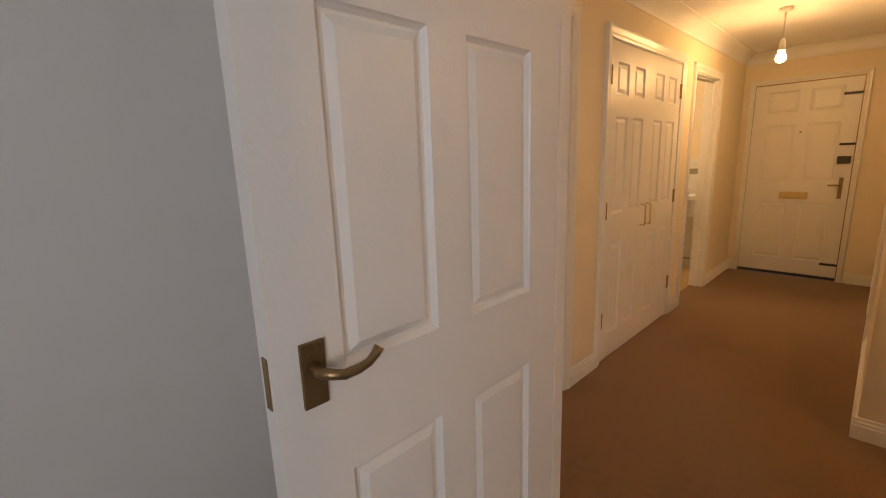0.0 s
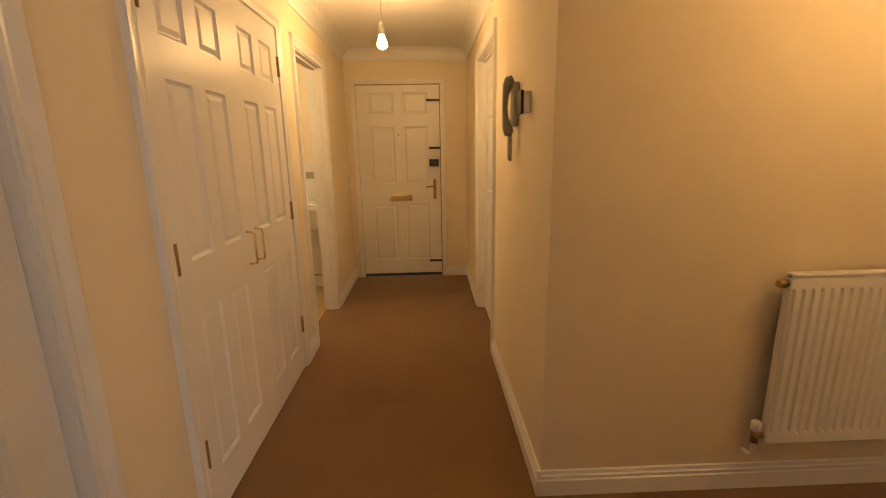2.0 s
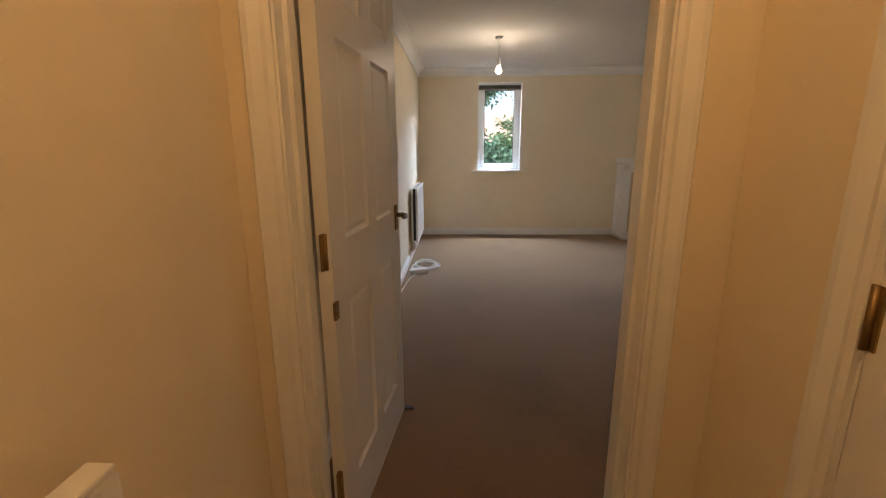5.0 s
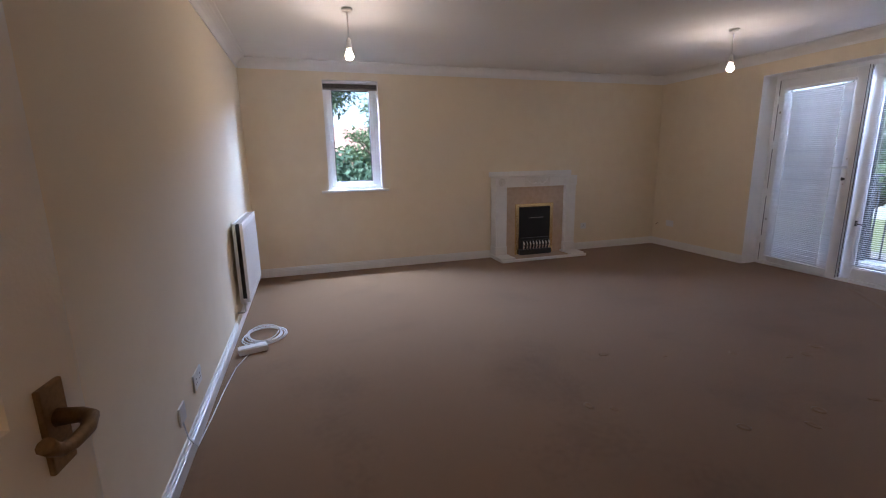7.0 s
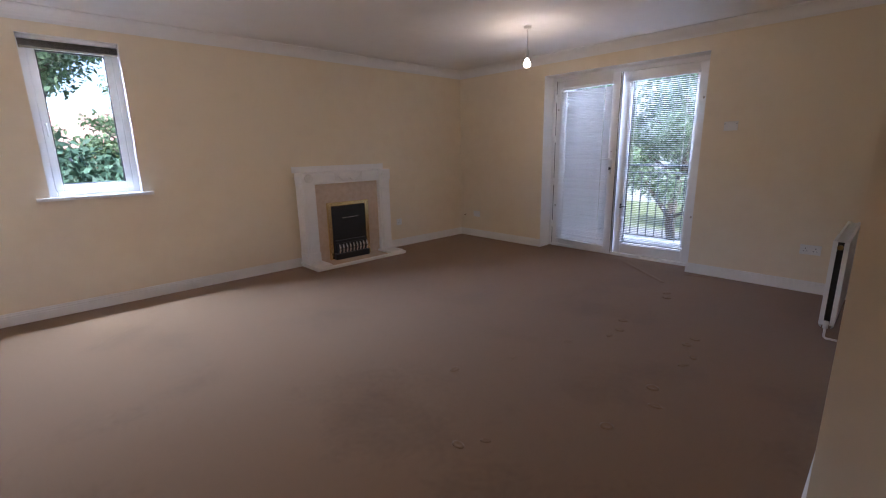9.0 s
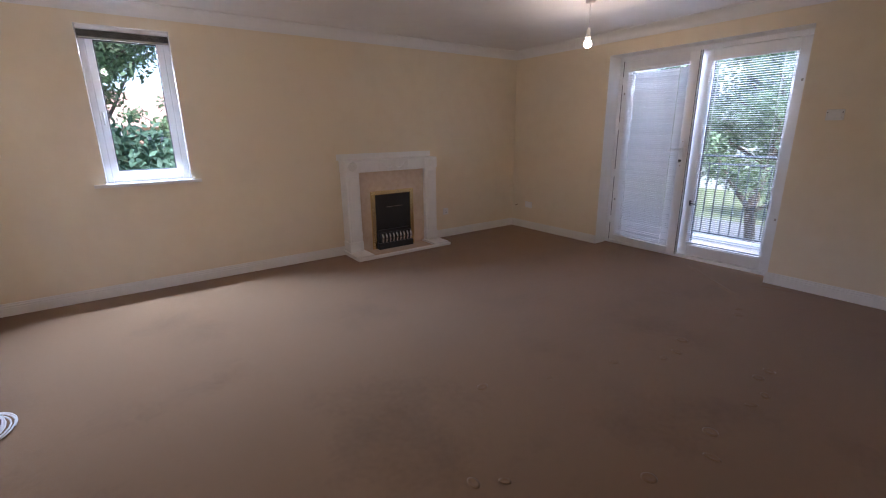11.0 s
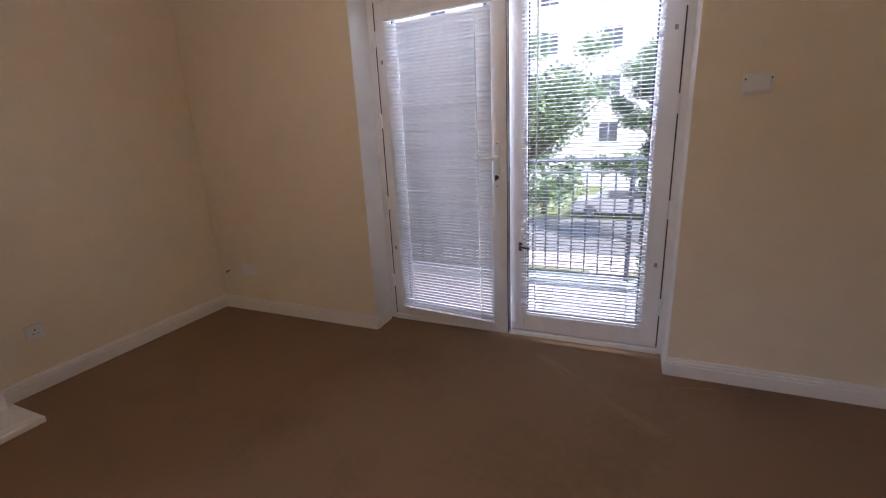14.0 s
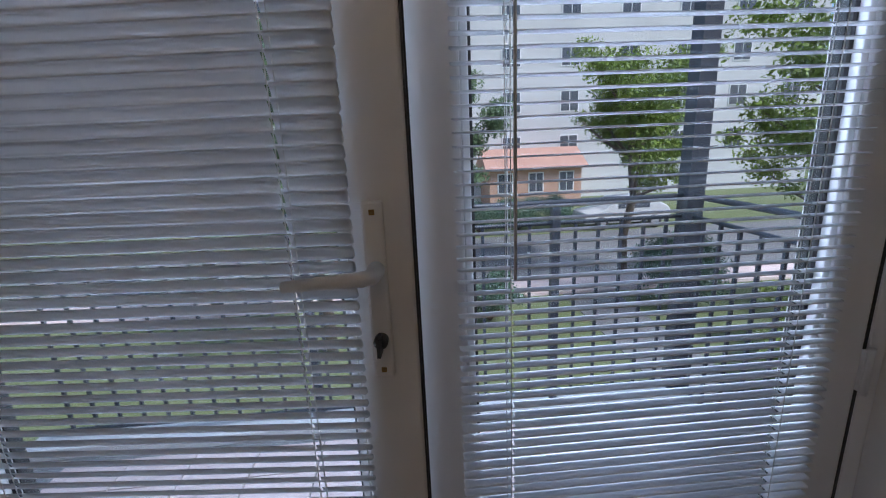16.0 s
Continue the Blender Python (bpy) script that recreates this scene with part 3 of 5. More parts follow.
part("night_latch", boxes((0.70, 0.795, -0.035, 0.0, 1.13, 1.20), bevel=0.004), M_DARK, front_door, "dark rim night latch")
for z, w in ((1.31, 0.1), (1.765, 0.12), (0.15, 0.12)):
    part("bolt", boxes((0.80 - w, 0.81, -0.014, 0.0, z - 0.011, z + 0.011), bevel=0.003), M_BLACK, front_door, "black surface bolt")
# brown strips stand in for the shadow gap between leaf and frame
part("frame_gap_shade", boxes((-0.010, -0.001, -0.006, 0.004, 0.0, 1.917), (0.809, 0.818, -0.006, 0.004, 0.0, 1.917), (-0.001, 0.809, -0.006, 0.004, 1.909, 1.918)), M_HINGE, front_door, "brown strip drawn as the shadow gap round the door")
part("weather_strip", boxes((0.0, 0.81, -0.012, 0.0, -0.006, 0.022), bevel=0.003), M_DARK, front_door, "dark draught strip along the bottom")
solid("cable_trunking", boxes((HX0, HX0 + 0.008, -2.10, -2.34, HZ - 0.125, HZ - 0.115)), M_PLASTIC, "thin white cable trunking under the coving", "trunking")

# ---- pendant lamps ----


def pendant(name, x, y, ceiling, bulb_z, glow, label):
    root = thing(name, pose(x, y, ceiling), label, "ceiling lamp", "bare bulb pendants")
    d = bulb_z - ceiling
    bm = bmesh.new()
    lathe(bm, [(0.040, 0.0), (0.040, -0.012), (0.034, -0.022), (0.012, -0.026)], (0, 0, 0), 20)
    part("ceiling_rose", bm, M_PLASTIC, root)
    bm = bmesh.new()
    tube(bm, [(0, 0, -0.02), (0, 0, d + 0.10)], 0.0035, 6)
    part("flex", bm, M_CORD, root)
    bm = bmesh.new()
    lathe(bm, [(0.006, d + 0.115), (0.014, d + 0.105), (0.017, d + 0.085), (0.019, d + 0.05), (0.021, d + 0.048), (0.021, d + 0.036), (0.014, d + 0.034)], (0, 0, 0), 16)
    part("lamp_holder", bm, M_PLASTIC, root)
    bm = bmesh.new()
    lathe(bm, [(0.013, d + 0.034), (0.016, d + 0.022), (0.026, d + 0.005), (0.030, d - 0.012), (0.027, d - 0.026), (0.016, d - 0.037), (0.004, d - 0.041)], (0, 0, 0), 12)
    part("bulb", bm, glow, root, "lit warm frosted bulb")
    return root


pendant("pendant_lamp", -1.50, -2.745, HZ, 1.93, M_BULB_H, "lit bare bulb on a white flex in the hall")
pendant("pendant_lamp", 0.45, -1.0, HZ, 1.93, M_BULB_LOBBY, "lit bare bulb on a white flex in the lobby")
pendant("pendant_lamp", -1.95, -4.3, HZ, 2.05, M_BULB_BATH, "lit bare bulb in the bathroom")
use(LIVING)
pendant("pendant_lamp", 0.81, 3.92, LZ, 2.105, M_BULB_L, "lit bare bulb on a white flex near the small window")
pendant("pendant_lamp", 4.20, 3.62, LZ, 2.10, M_BULB_L, "lit bare bulb on a white flex near the french doors")

# ---- radiators ----


def radiator(m, length, height, label, pitch=0.04, double=False, valve_ends=(1, 1), plug=-1):
    """Local x along the wall, y out from the wall, z up from the floor."""
    root = thing("radiator", m, label, "radiator")
    z0 = 0.17
    z1 = z0 + height
    d0, d1 = (0.03, 0.10) if double else (0.03, 0.06)
    for face, out in ((d1, 1), (d0, -1)):
        bm = bmesh.new()
        n = int(length / pitch)
        pts = []
        for k in range(n):
            x = k * length / n
            step = length / n
            pts += [(x + step * 0.0, 0.0), (x + step * 0.55, 0.0), (x + step * 0.68, -0.009), (x + step * 0.87, -0.009)]
        pts.append((length, 0.0))
        cols = []
        for x, dip in pts:
            y = face + out * dip
            zz = [(z0, face - out * 0.012), (z0 + 0.012, face), (z0 + 0.045, face), (z0 + 0.06, y), (z1 - 0.06, y), (z1 - 0.045, face), (z1 - 0.012, face), (z1, face - out * 0.012)]
            cols.append([bm.verts.new((x, yy, z)) for z, yy in zz])
        for a, b in zip(cols, cols[1:]):
            for j in range(7):
                bm.faces.new((a[j], b[j], b[j + 1], a[j + 1]))
        bmesh.ops.recalc_face_normals(bm, faces=bm.faces)
        part("panel", bm, M_RAD, root)
    if double:
        bars = [(0, length, d0 - 0.004, d0 + 0.010, z1 - 0.002, z1 + 0.006), (0, length, d1 - 0.010, d1 + 0.003, z1 - 0.002, z1 + 0.006)]
        bars += [(0.01 + 0.03 * k, 0.014 + 0.03 * k, d0 + 0.010, d1 - 0.010, z1 - 0.002, z1 + 0.003) for k in range(int((length - 0.02) / 0.03))]
        part("top_grille", boxes(*bars), M_RAD, root, "white slotted top grille")
        for x0 in (-0.006, length):
            part("side_cover", boxes((x0, x0 + 0.006, d0 - 0.003, d0 + 0.020, z0 + 0.02, z1 + 0.004), (x0, x0 + 0.006, d1 - 0.020, d1 + 0.003, z0 + 0.02, z1 + 0.004)), M_RAD, root)
    else:
        part("top_grille", boxes((0, length, d0 - 0.004, d1 + 0.003, z1 - 0.002, z1 + 0.006), bevel=0.002), M_RAD, root)
        for x0 in (-0.006, length):
            part("side_cover", boxes((x0, x0 + 0.006, d0, d1, z0 + 0.02, z1 - 0.01), bevel=0.002), M_RAD, root)
    if double:
        part("fins", boxes(*[(0.02 + k * 0.03, 0.022 + k * 0.03, d0 + 0.008, d1 - 0.008, z0 + 0.03, z1 - 0.012) for k in range(int((length - 0.04) / 0.03))]), M_DARK, root, "dark inner convector fins")
    mid = (d0 + d1) / 2
    for end, style in zip((-1, 1), valve_ends):
        x = -0.035 if end < 0 else length + 0.035
        bm = bmesh.new()
        tube(bm, [(x, 0.0, 0.115), (x, mid - 0.012, 0.115), (x, mid, 0.125), (x, mid, z0 + 0.03)], 0.0075, 8)
        part("pipe", bm, M_GLOSS, root)
        bm = bmesh.new()
        tube(bm, [(x + (-end) * 0.04, mid, z0 + 0.035), (x - end * 0.012, mid, z0 + 0.035)], 0.011, 10)
        tube(bm, [(x, mid, z0 + 0.01), (x, mid, z0 + 0.055)], 0.014, 10)
        valve = part("valve", bm, M_BRONZE if style == 2 else M_PLASTIC, root, "radiator valve")
        if style == 2:
            bm = bmesh.new()
            lathe(bm, [(0.013, 0.0), (0.017, 0.006), (0.017, 0.032), (0.012, 0.038)], (x, mid, z0 + 0.055), 14)
            part("valve_cap", bm, M_PLASTIC, valve, "white valve cap")
    bm = bmesh.new()
    lathe(bm, [(0.012, plug * 0.034), (0.015, plug * 0.026), (0.015, plug * 0.010), (0.009, 0.0)], (0.0 if plug < 0 else length + 0.005, mid, z1 - 0.03), 12, "x")
    part("end_plug", bm, M_HINGE, root, "brass end plug")
    return root


use(FLAT)
radiator(pose(HW + 0.02, -0.635, 0.062, 0, 0, -90), 0.66, 0.64, "white ribbed panel radiator on the lobby wall", 0.033, valve_ends=(2, 2), plug=1)
use(LIVING)
radiator(pose(LX0, 5.06, 0.02, 0, 0, -90), 0.93, 0.66, "white double panel radiator beside the small window", 0.04, True)
radiator(pose(4.05, NY + 0.065, 0.0), 0.95, 0.55, "white double panel radiator on the near wall", 0.04, True)

# ---- small window ----
wy = LY1 + 0.105
win = thing("window_1", pose(0, 0, 0), "white plastic casement window with a raised blind", "window", kind="structure")
f = 0.055
part("window_frame", boxes((WX0, WX0 + f, wy, wy + 0.06, WZ0, WZ1), (WX1 - f, WX1, wy, wy + 0.06, WZ0, WZ1), (WX0 + f, WX1 - f, wy, wy + 0.06, WZ0, WZ0 + f), (WX0 + f, WX1 - f, wy, wy + 0.06, WZ1 - f, WZ1), bevel=0.004), M_UPVC, win)
g = f + 0.045
part("sash", boxes((WX0 + f - 0.008, WX0 + g, wy - 0.014, wy + 0.045, WZ0 + f - 0.008, WZ1 - f + 0.008), (WX1 - g, WX1 - f + 0.008, wy - 0.014, wy + 0.045, WZ0 + f - 0.008, WZ1 - f + 0.008),
                   (WX0 + g, WX1 - g, wy - 0.014, wy + 0.045, WZ0 + f - 0.008, WZ0 + g), (WX0 + g, WX1 - g, wy - 0.014, wy + 0.045, WZ1 - g, WZ1 - f + 0.008), bevel=0.004), M_UPVC, win)
part("gasket", boxes((WX0 + g - 0.001, WX0 + g + 0.006, wy - 0.008, wy + 0.03, WZ0 + g, WZ1 - g), (WX1 - g - 0.006, WX1 - g + 0.001, wy - 0.008, wy + 0.03, WZ0 + g, WZ1 - g), (WX0 + g, WX1 - g, wy - 0.008, wy + 0.03, WZ1 - g - 0.006, WZ1 - g + 0.001), (WX0 + g, WX1 - g, wy - 0.008, wy + 0.03, WZ0 + g - 0.001, WZ0 + g + 0.006)), M_DARK, win, "black glazing gasket")
pane = part("pane", boxes((WX0 + g, WX1 - g, wy + 0.01, wy + 0.014, WZ0 + g, WZ1 - g)), M_GLASS, win)
pane.visible_shadow = False
bm = boxes((WX0 + f + 0.008, WX0 + f + 0.03, wy - 0.022, wy - 0.014, 1.50, 1.60), bevel=0.002)
tube(bm, [(WX0 + f + 0.019, wy - 0.02, 1.57), (WX0 + f + 0.019, wy - 0.045, 1.57), (WX0 + f + 0.019, wy - 0.05, 1.55), (WX0 + f + 0.019, wy - 0.05, 1.47)], 0.007, 8)
part("handle", bm, M_UPVC, win)
bm = boxes((WX0 - 0.085, WX1 + 0.075, LY1 - 0.045, LY1 - 0.001, WZ0 - 0.024, WZ0 + 0.002), (WX0 + 0.001, WX1 - 0.001, LY1 - 0.002, wy + 0.01, WZ0 - 0.001, WZ0 + 0.002), bevel=0.0)
part("window_sill", bm, M_GLOSS, win, "white gloss window board")
part("reveal", boxes((WX0, WX0 + 0.003, LY1, wy, WZ0 + 0.002, WZ1 - 0.003), (WX1 - 0.003, WX1, LY1, wy, WZ0 + 0.002, WZ1 - 0.003), (WX0, WX1, LY1, wy, WZ1 - 0.003, WZ1)), M_GLOSS, win, "white painted reveal")
rolled = thing("raised_blind", pose((WX0 + WX1) / 2, LY1 + 0.05, WZ1 - 0.004), "raised venetian blind stacked in grey slats", "blind")
half = (WX1 - WX0) / 2 - 0.008
part("head_rail", boxes((-half, half, -0.02, 0.02, -0.03, 0.0), bevel=0.003), M_SLAT, rolled)
for k in range(14):
    part("slat", boxes((-half, half, -0.0125, 0.0125, -0.036 - 0.0035 * k, -0.0345 - 0.0035 * k)), M_GREY if k % 2 else M_DARK, rolled)
part("bottom_rail", boxes((-half, half, -0.014, 0.014, -0.096, -0.085), bevel=0.002), M_GREY, rolled)

# ---- french doors ----
FX = 5.69
frm = thing("door_frame_french", pose(0, 0, 0), "white plastic french door frame", "door frame", kind="structure")
part("outer_frame", boxes((FX, FX + 0.07, FY1 - 0.045, FY1, 0, FZ), (FX, FX + 0.07, FY0, FY0 + 0.04, 0, FZ), (FX, FX + 0.07, FY0 + 0.04, FY1 - 0.045, FZ - 0.05, FZ), bevel=0.004), M_UPVC, frm)
part("sill", boxes((FX - 0.01, FX + 0.1, FY0 + 0.04, FY1 - 0.045, 0.0, 0.035), bevel=0.004), M_UPVC, frm)
part("reveal", boxes((LX1 + 0.002, FX, FY1 - 0.003, FY1, 0.0, FZ), (LX1 + 0.002, FX, FY0, FY0 + 0.003, 0.0, FZ), (LX1 + 0.002, FX, FY0, FY1, FZ - 0.003, FZ)), M_GLOSS, frm, "white painted reveal")

SLAT_W, SLAT_P = 0.025, 0.0205


def slat_mesh(length, tilt):
    """A thin crowned slat with rounded corners and the two slots that its lift cords run through."""
    bm = bmesh.new()
    c, s = math.cos(tilt), math.sin(tilt)
    xs = [0.0, 0.004, length - 0.004, length]
    for at in (0.095, length - 0.095):
        xs += [at - 0.0025, at + 0.0025]
    xs.sort()
    rows = []
    for k in range(7):
        u = (k / 6 - 0.5) * SLAT_W
        crown = 0.0030 * (1 - (2 * u / SLAT_W) ** 2)
        inset = 0.004 if k in (0, 6) else 0.0
        rows.append([bm.verts.new((min(max(x, inset), length - inset), u * c - crown * s, u * s + crown * c)) for x in xs])
    for k, (a, b) in enumerate(zip(rows, rows[1:])):
        for j in range(len(xs) - 1):
            if j in (2, 4) and k in (1, 2, 3, 4):
                continue
            if (a[j].co - a[j + 1].co).length < 1e-6 or (b[j].co - b[j + 1].co).length < 1e-6:
                corners = [v for i, v in enumerate((a[j], a[j + 1], b[j + 1], b[j])) if i not in ((1,) if (a[j].co - a[j + 1].co).length < 1e-6 else (2,))]
                bm.faces.new(corners).smooth = True
                continue
            bm.faces.new((a[j], a[j + 1], b[j + 1], b[j])).smooth = True
    bmesh.ops.remove_doubles(bm, verts=bm.verts[:], dist=1e-5)
    bmesh.ops.solidify(bm, geom=bm.faces[:], thickness=0.0003)
    return mesh_of("slat", bm, M_SLAT)


def venetian(m, length, top, bottom, tilt, label, wand_x):
    """A let-down blind; local x along the slats, y out of the door into the room, z up from the floor."""
    root = thing("venetian_blind", m, label, "blind", "blinds on the french doors")
    part("head_rail", boxes((-0.004, length + 0.004, -0.014, 0.016, top, top + 0.028), bevel=0.002), M_SLAT, root)
    part("bottom_rail", boxes((0, length, -0.011, 0.011, bottom - 0.012, bottom), bevel=0.003), M_SLAT, root)
    me = slat_mesh(length, tilt)
    n = int((top - bottom - 0.01) / SLAT_P)
    for k in range(n):
        s = new("slat", me)
        s.parent = root
        s.location = (0, 0, bottom + 0.016 + k * SLAT_P)
        s.rotation_euler = (random.uniform(-0.015, 0.015), random.uniform(-0.0012, 0.0012), 0)
    for x in (0.09, length - 0.09):
        bm = bmesh.new()
        for y in (-0.0125, 0.0125):
            tube(bm, [(x, y, bottom), (x, y, top)], 0.0009, 5)
        tube(bm, [(x + 0.006, 0.0, bottom), (x + 0.006, 0.0, top)], 0.0009, 5)
        part("ladder_cord", bm, M_CORD, root)
    bm = bmesh.new()
    tube(bm, [(wand_x, 0.02, top), (wand_x, 0.024, top - 0.9)], 0.0028, 6)
    part("tilt_wand", bm, M_CORD, root, "clear tilt wand")
    return root


def french_leaf(name, m, width, label, handle):
    """Local x from the hinge edge, y 0 the room face, back to 0.06, z up."""
    root = thing(name, m, label, "french door")
    h0, h1, st, rail = 0.04, FZ - 0.055, 0.098, 0.115
    part("leaf_frame", boxes((0, st, 0, 0.062, h0, h1), (width - st, width, 0, 0.062, h0, h1), (st, width - st, 0, 0.062, h0, h0 + rail), (st, width - st, 0, 0.062, h1 - 0.09, h1), bevel=0.005), M_UPVC, root)
    part("glazing_bead", boxes((st, st + 0.014, 0.004, 0.03, h0 + rail, h1 - 0.09), (width - st - 0.014, width - st, 0.004, 0.03, h0 + rail, h1 - 0.09), (st, width - st, 0.004, 0.03, h0 + rail, h0 + rail + 0.014), (st, width - st, 0.004, 0.03, h1 - 0.104, h1 - 0.09), bevel=0.003), M_UPVC, root)
    gl = part("pane", boxes((st, width - st, 0.03, 0.036, h0 + rail, h1 - 0.09)), M_GLASS, root)
    gl.visible_shadow = False
    part("gasket", boxes((st + 0.014, st + 0.023, 0.022, 0.0298, h0 + rail, h1 - 0.09), (width - st - 0.021, width - st - 0.014, 0.022, 0.0298, h0 + rail, h1 - 0.09), (st + 0.023, width - st - 0.021, 0.022, 0.0298, h0 + rail + 0.014, h0 + rail + 0.020),
                         (st, st + 0.020, 0.0365, 0.060, h0 + rail, h1 - 0.09), (width - st - 0.016, width - st, 0.0365, 0.060, h0 + rail, h1 - 0.09)), M_DARK, root, "black glazing gasket")
    for z in (0.30, 0.87, 1.42, 1.92):
        bm = boxes((-0.018, 0.002, -0.008, 0.004, z - 0.045, z + 0.045), bevel=0.002)
        tube(bm, [(-0.006, -0.010, z - 0.05), (-0.006, -0.010, z + 0.05)], 0.007, 8)
        part("hinge", bm, M_UPVC, root, "white flag hinge")
    # dark strip put in as the shade of the gap between leaf and jamb
    part("hinge_gap_shade", boxes((-0.0065, -0.0005, 0.001, 0.03, h0, h1)), M_DARK, root, "dark strip drawn as the shade in the hinge gap")
    part("edge_seal", boxes((width, width + 0.003, 0.004, 0.008, h0, h1), (width, width + 0.003, 0.04, 0.044, h0, h1)), M_DARK, root, "black rubber seal along the edge")
    if handle:
        x = width - 0.055
        pl = part("handle", boxes((x - 0.016, x + 0.016, -0.011, 0.0, 0.99, 1.27), bevel=0.004), M_UPVC, root, "white lever handle plate")
        bm = bmesh.new()
        tube(bm, [(x, -0.005, 1.168), (x, -0.045, 1.168), (x - 0.012, -0.056, 1.168), (x - 0.04, -0.058, 1.167), (x - 0.125, -0.056, 1.160)], [0.014, 0.012, 0.0115, 0.0105, 0.0085], 10)
        part("lever", bm, M_UPVC, pl)
        bm = bmesh.new()
        lathe(bm, [(0.011, 0.0), (0.011, -0.014), (0.008, -0.016)], (x, -0.011, 1.056), 14, "y")
        box(bm, x - 0.0025, x + 0.0025, -0.045, -0.02, 1.041, 1.071)
        part("lock", bm, M_DARK, pl, "dark key in the lock")
        part("screw", boxes((x - 0.004, x + 0.004, -0.0125, -0.011, 1.0, 1.008)), M_HINGE, pl)
        part("screw", boxes((x - 0.004, x + 0.004, -0.0125, -0.011, 1.25, 1.258)), M_HINGE, pl)
    else:
        bm = boxes((width - 0.085, width - 0.062, -0.008, 0.0, 0.585, 0.64), bevel=0.002)
        tube(bm, [(width - 0.073, -0.006, 0.612), (width - 0.078, -0.022, 0.612), (width - 0.135, -0.026, 0.606)], [0.006, 0.006, 0.005], 8)
        part("shoot_bolt_lever", bm, M_DARK, root, "small dark shoot bolt lever")
    for z in (0.55, 1.78):
        part("cover_cap", boxes((0.028, 0.044, -0.003, 0.0, z - 0.012, z + 0.012), bevel=0.001), M_GREY, root, "small grey fixing cap")
    return root


# left leaf stands ajar into the room, hung at the fireplace end
AJAR = 5.6
LEAF_L = pose(FX + 0.002, FY1 - 0.052, 0, 0, 0, -90 - AJAR)
french_leaf("french_door_ajar", LEAF_L, 0.874, "white glazed french door standing ajar with a lever handle", True)
venetian(LEAF_L @ pose(0.075, -0.018, 0, 0, 0, 0) , 0.715, 2.005, 0.115, radians(-61), "white venetian blind with slats nearly closed", 0.62)
# right leaf is mirrored: hung at the near end
french_leaf("french_door_closed", pose(FX + 0.002, FY0 + 0.047, 0, 0, 0, 90) @ Matrix.Diagonal((1, -1, 1, 1)), 0.884, "white glazed french door standing closed", False)
venetian(pose(FX - 0.012, FY0 + 0.135, 0, 0, 0, 90), 0.715, 2.02, 0.195, radians(2), "white venetian blind with open slats", 0.62)

# ---- fireplace ----
fp = thing("fireplace", pose(3.362, LY1, 0), "white fireplace surround with beige marble and brass trim", "fireplace")
# local y negative is out into the room
bm = boxes((-0.607, 0.653, -0.40, 0.0, 0.0, 0.032), bevel=0.005)
part("hearth", bm, M_SURROUND, fp, "white marble hearth slab")
part("hearth_inlay", boxes((-0.40, 0.40, -0.36, -0.115, 0.032, 0.036)), M_MARBLE, fp, "beige marble hearth inlay")
part("back_panel", boxes((-0.46, 0.46, -0.115, -0.01, 0.032, 0.965)), M_MARBLE, fp, "beige marble back panel")
for s in (-1, 1):
    leg = part("leg", boxes((s * 0.44, s * 0.60, -0.17, -0.01, 0.14, 0.955), bevel=0.004), M_SURROUND, fp)
    part("leg_panel", boxes((s * 0.465, s * 0.575, -0.178, -0.17, 0.18, 0.92), bevel=0.003), M_SURROUND, leg)
    part("plinth", boxes((s * 0.435, s * 0.605, -0.177, -0.01, 0.055, 0.17), bevel=0.004), M_SURROUND, fp)
    part("foot_plate", boxes((s * 0.41, s * 0.622, -0.385, -0.01, 0.032, 0.055), bevel=0.004), M_SURROUND, fp)
    part("block", boxes((s * 0.435, s * 0.605, -0.185, -0.01, 0.955, 1.085), bevel=0.004), M_SURROUND, fp)
    bm = bmesh.new()
    lathe(bm, [(0.05, 0.0), (0.05, -0.006), (0.044, -0.009), (0.038, -0.005), (0.02, -0.006), (0.012, -0.01), (0.003, -0.011)], (s * 0.52, -0.185, 1.022), 20, "y")
    part("rosette", bm, M_CARVE, fp, "carved round rosette")
part("frieze", boxes((-0.435, 0.435, -0.17, -0.01, 0.955, 1.085), bevel=0.003), M_SURROUND, fp)
part("frieze_moulding", boxes((-0.44, 0.44, -0.178, -0.17, 0.952, 0.968), bevel=0.003), M_SURROUND, fp)
bm = boxes((-0.19, 0.19, -0.178, -0.17, 0.968, 1.075), bevel=0.003)
tablet = part("carved_tablet", bm, M_CARVE, fp, "carved cream centre tablet")
bm = bmesh.new()
for s in (-1, 1):
    tube(bm, [(s * (0.02 + 0.13 * k / 8), -0.181, 1.05 - 0.065 * math.sin(math.pi * (0.25 + 0.75 * k / 8))) for k in range(9)], [0.012 - 0.007 * k / 8 for k in range(9)], 8)
part("swag", bm, M_SURROUND, tablet, "carved swag")
prof = [(0.0, 1.085), (0.192, 1.085), (0.198, 1.098), (0.212, 1.104), (0.228, 1.118), (0.236, 1.122), (0.240, 1.126), (0.240, 1.148), (0.237, 1.152), (0.0, 1.152)]
bm = bmesh.new()
prism(bm, prof, (0.625, -0.01), (-0.625, -0.01))
part("mantel_shelf", bm, M_SURROUND, fp, "moulded mantel shelf")
fire = thing("electric_fire", pose(3.352, LY1 - 0.115, 0.032), "black electric fire in a brass frame with chrome bars", "fire")
part("brass_frame", boxes((-0.285, -0.235, -0.028, -0.001, 0.0, 0.69), (0.235, 0.285, -0.028, -0.001, 0.0, 0.69), (-0.235, 0.235, -0.028, -0.001, 0.645, 0.69), bevel=0.006), M_BRASS, fire, "polished brass trim frame")
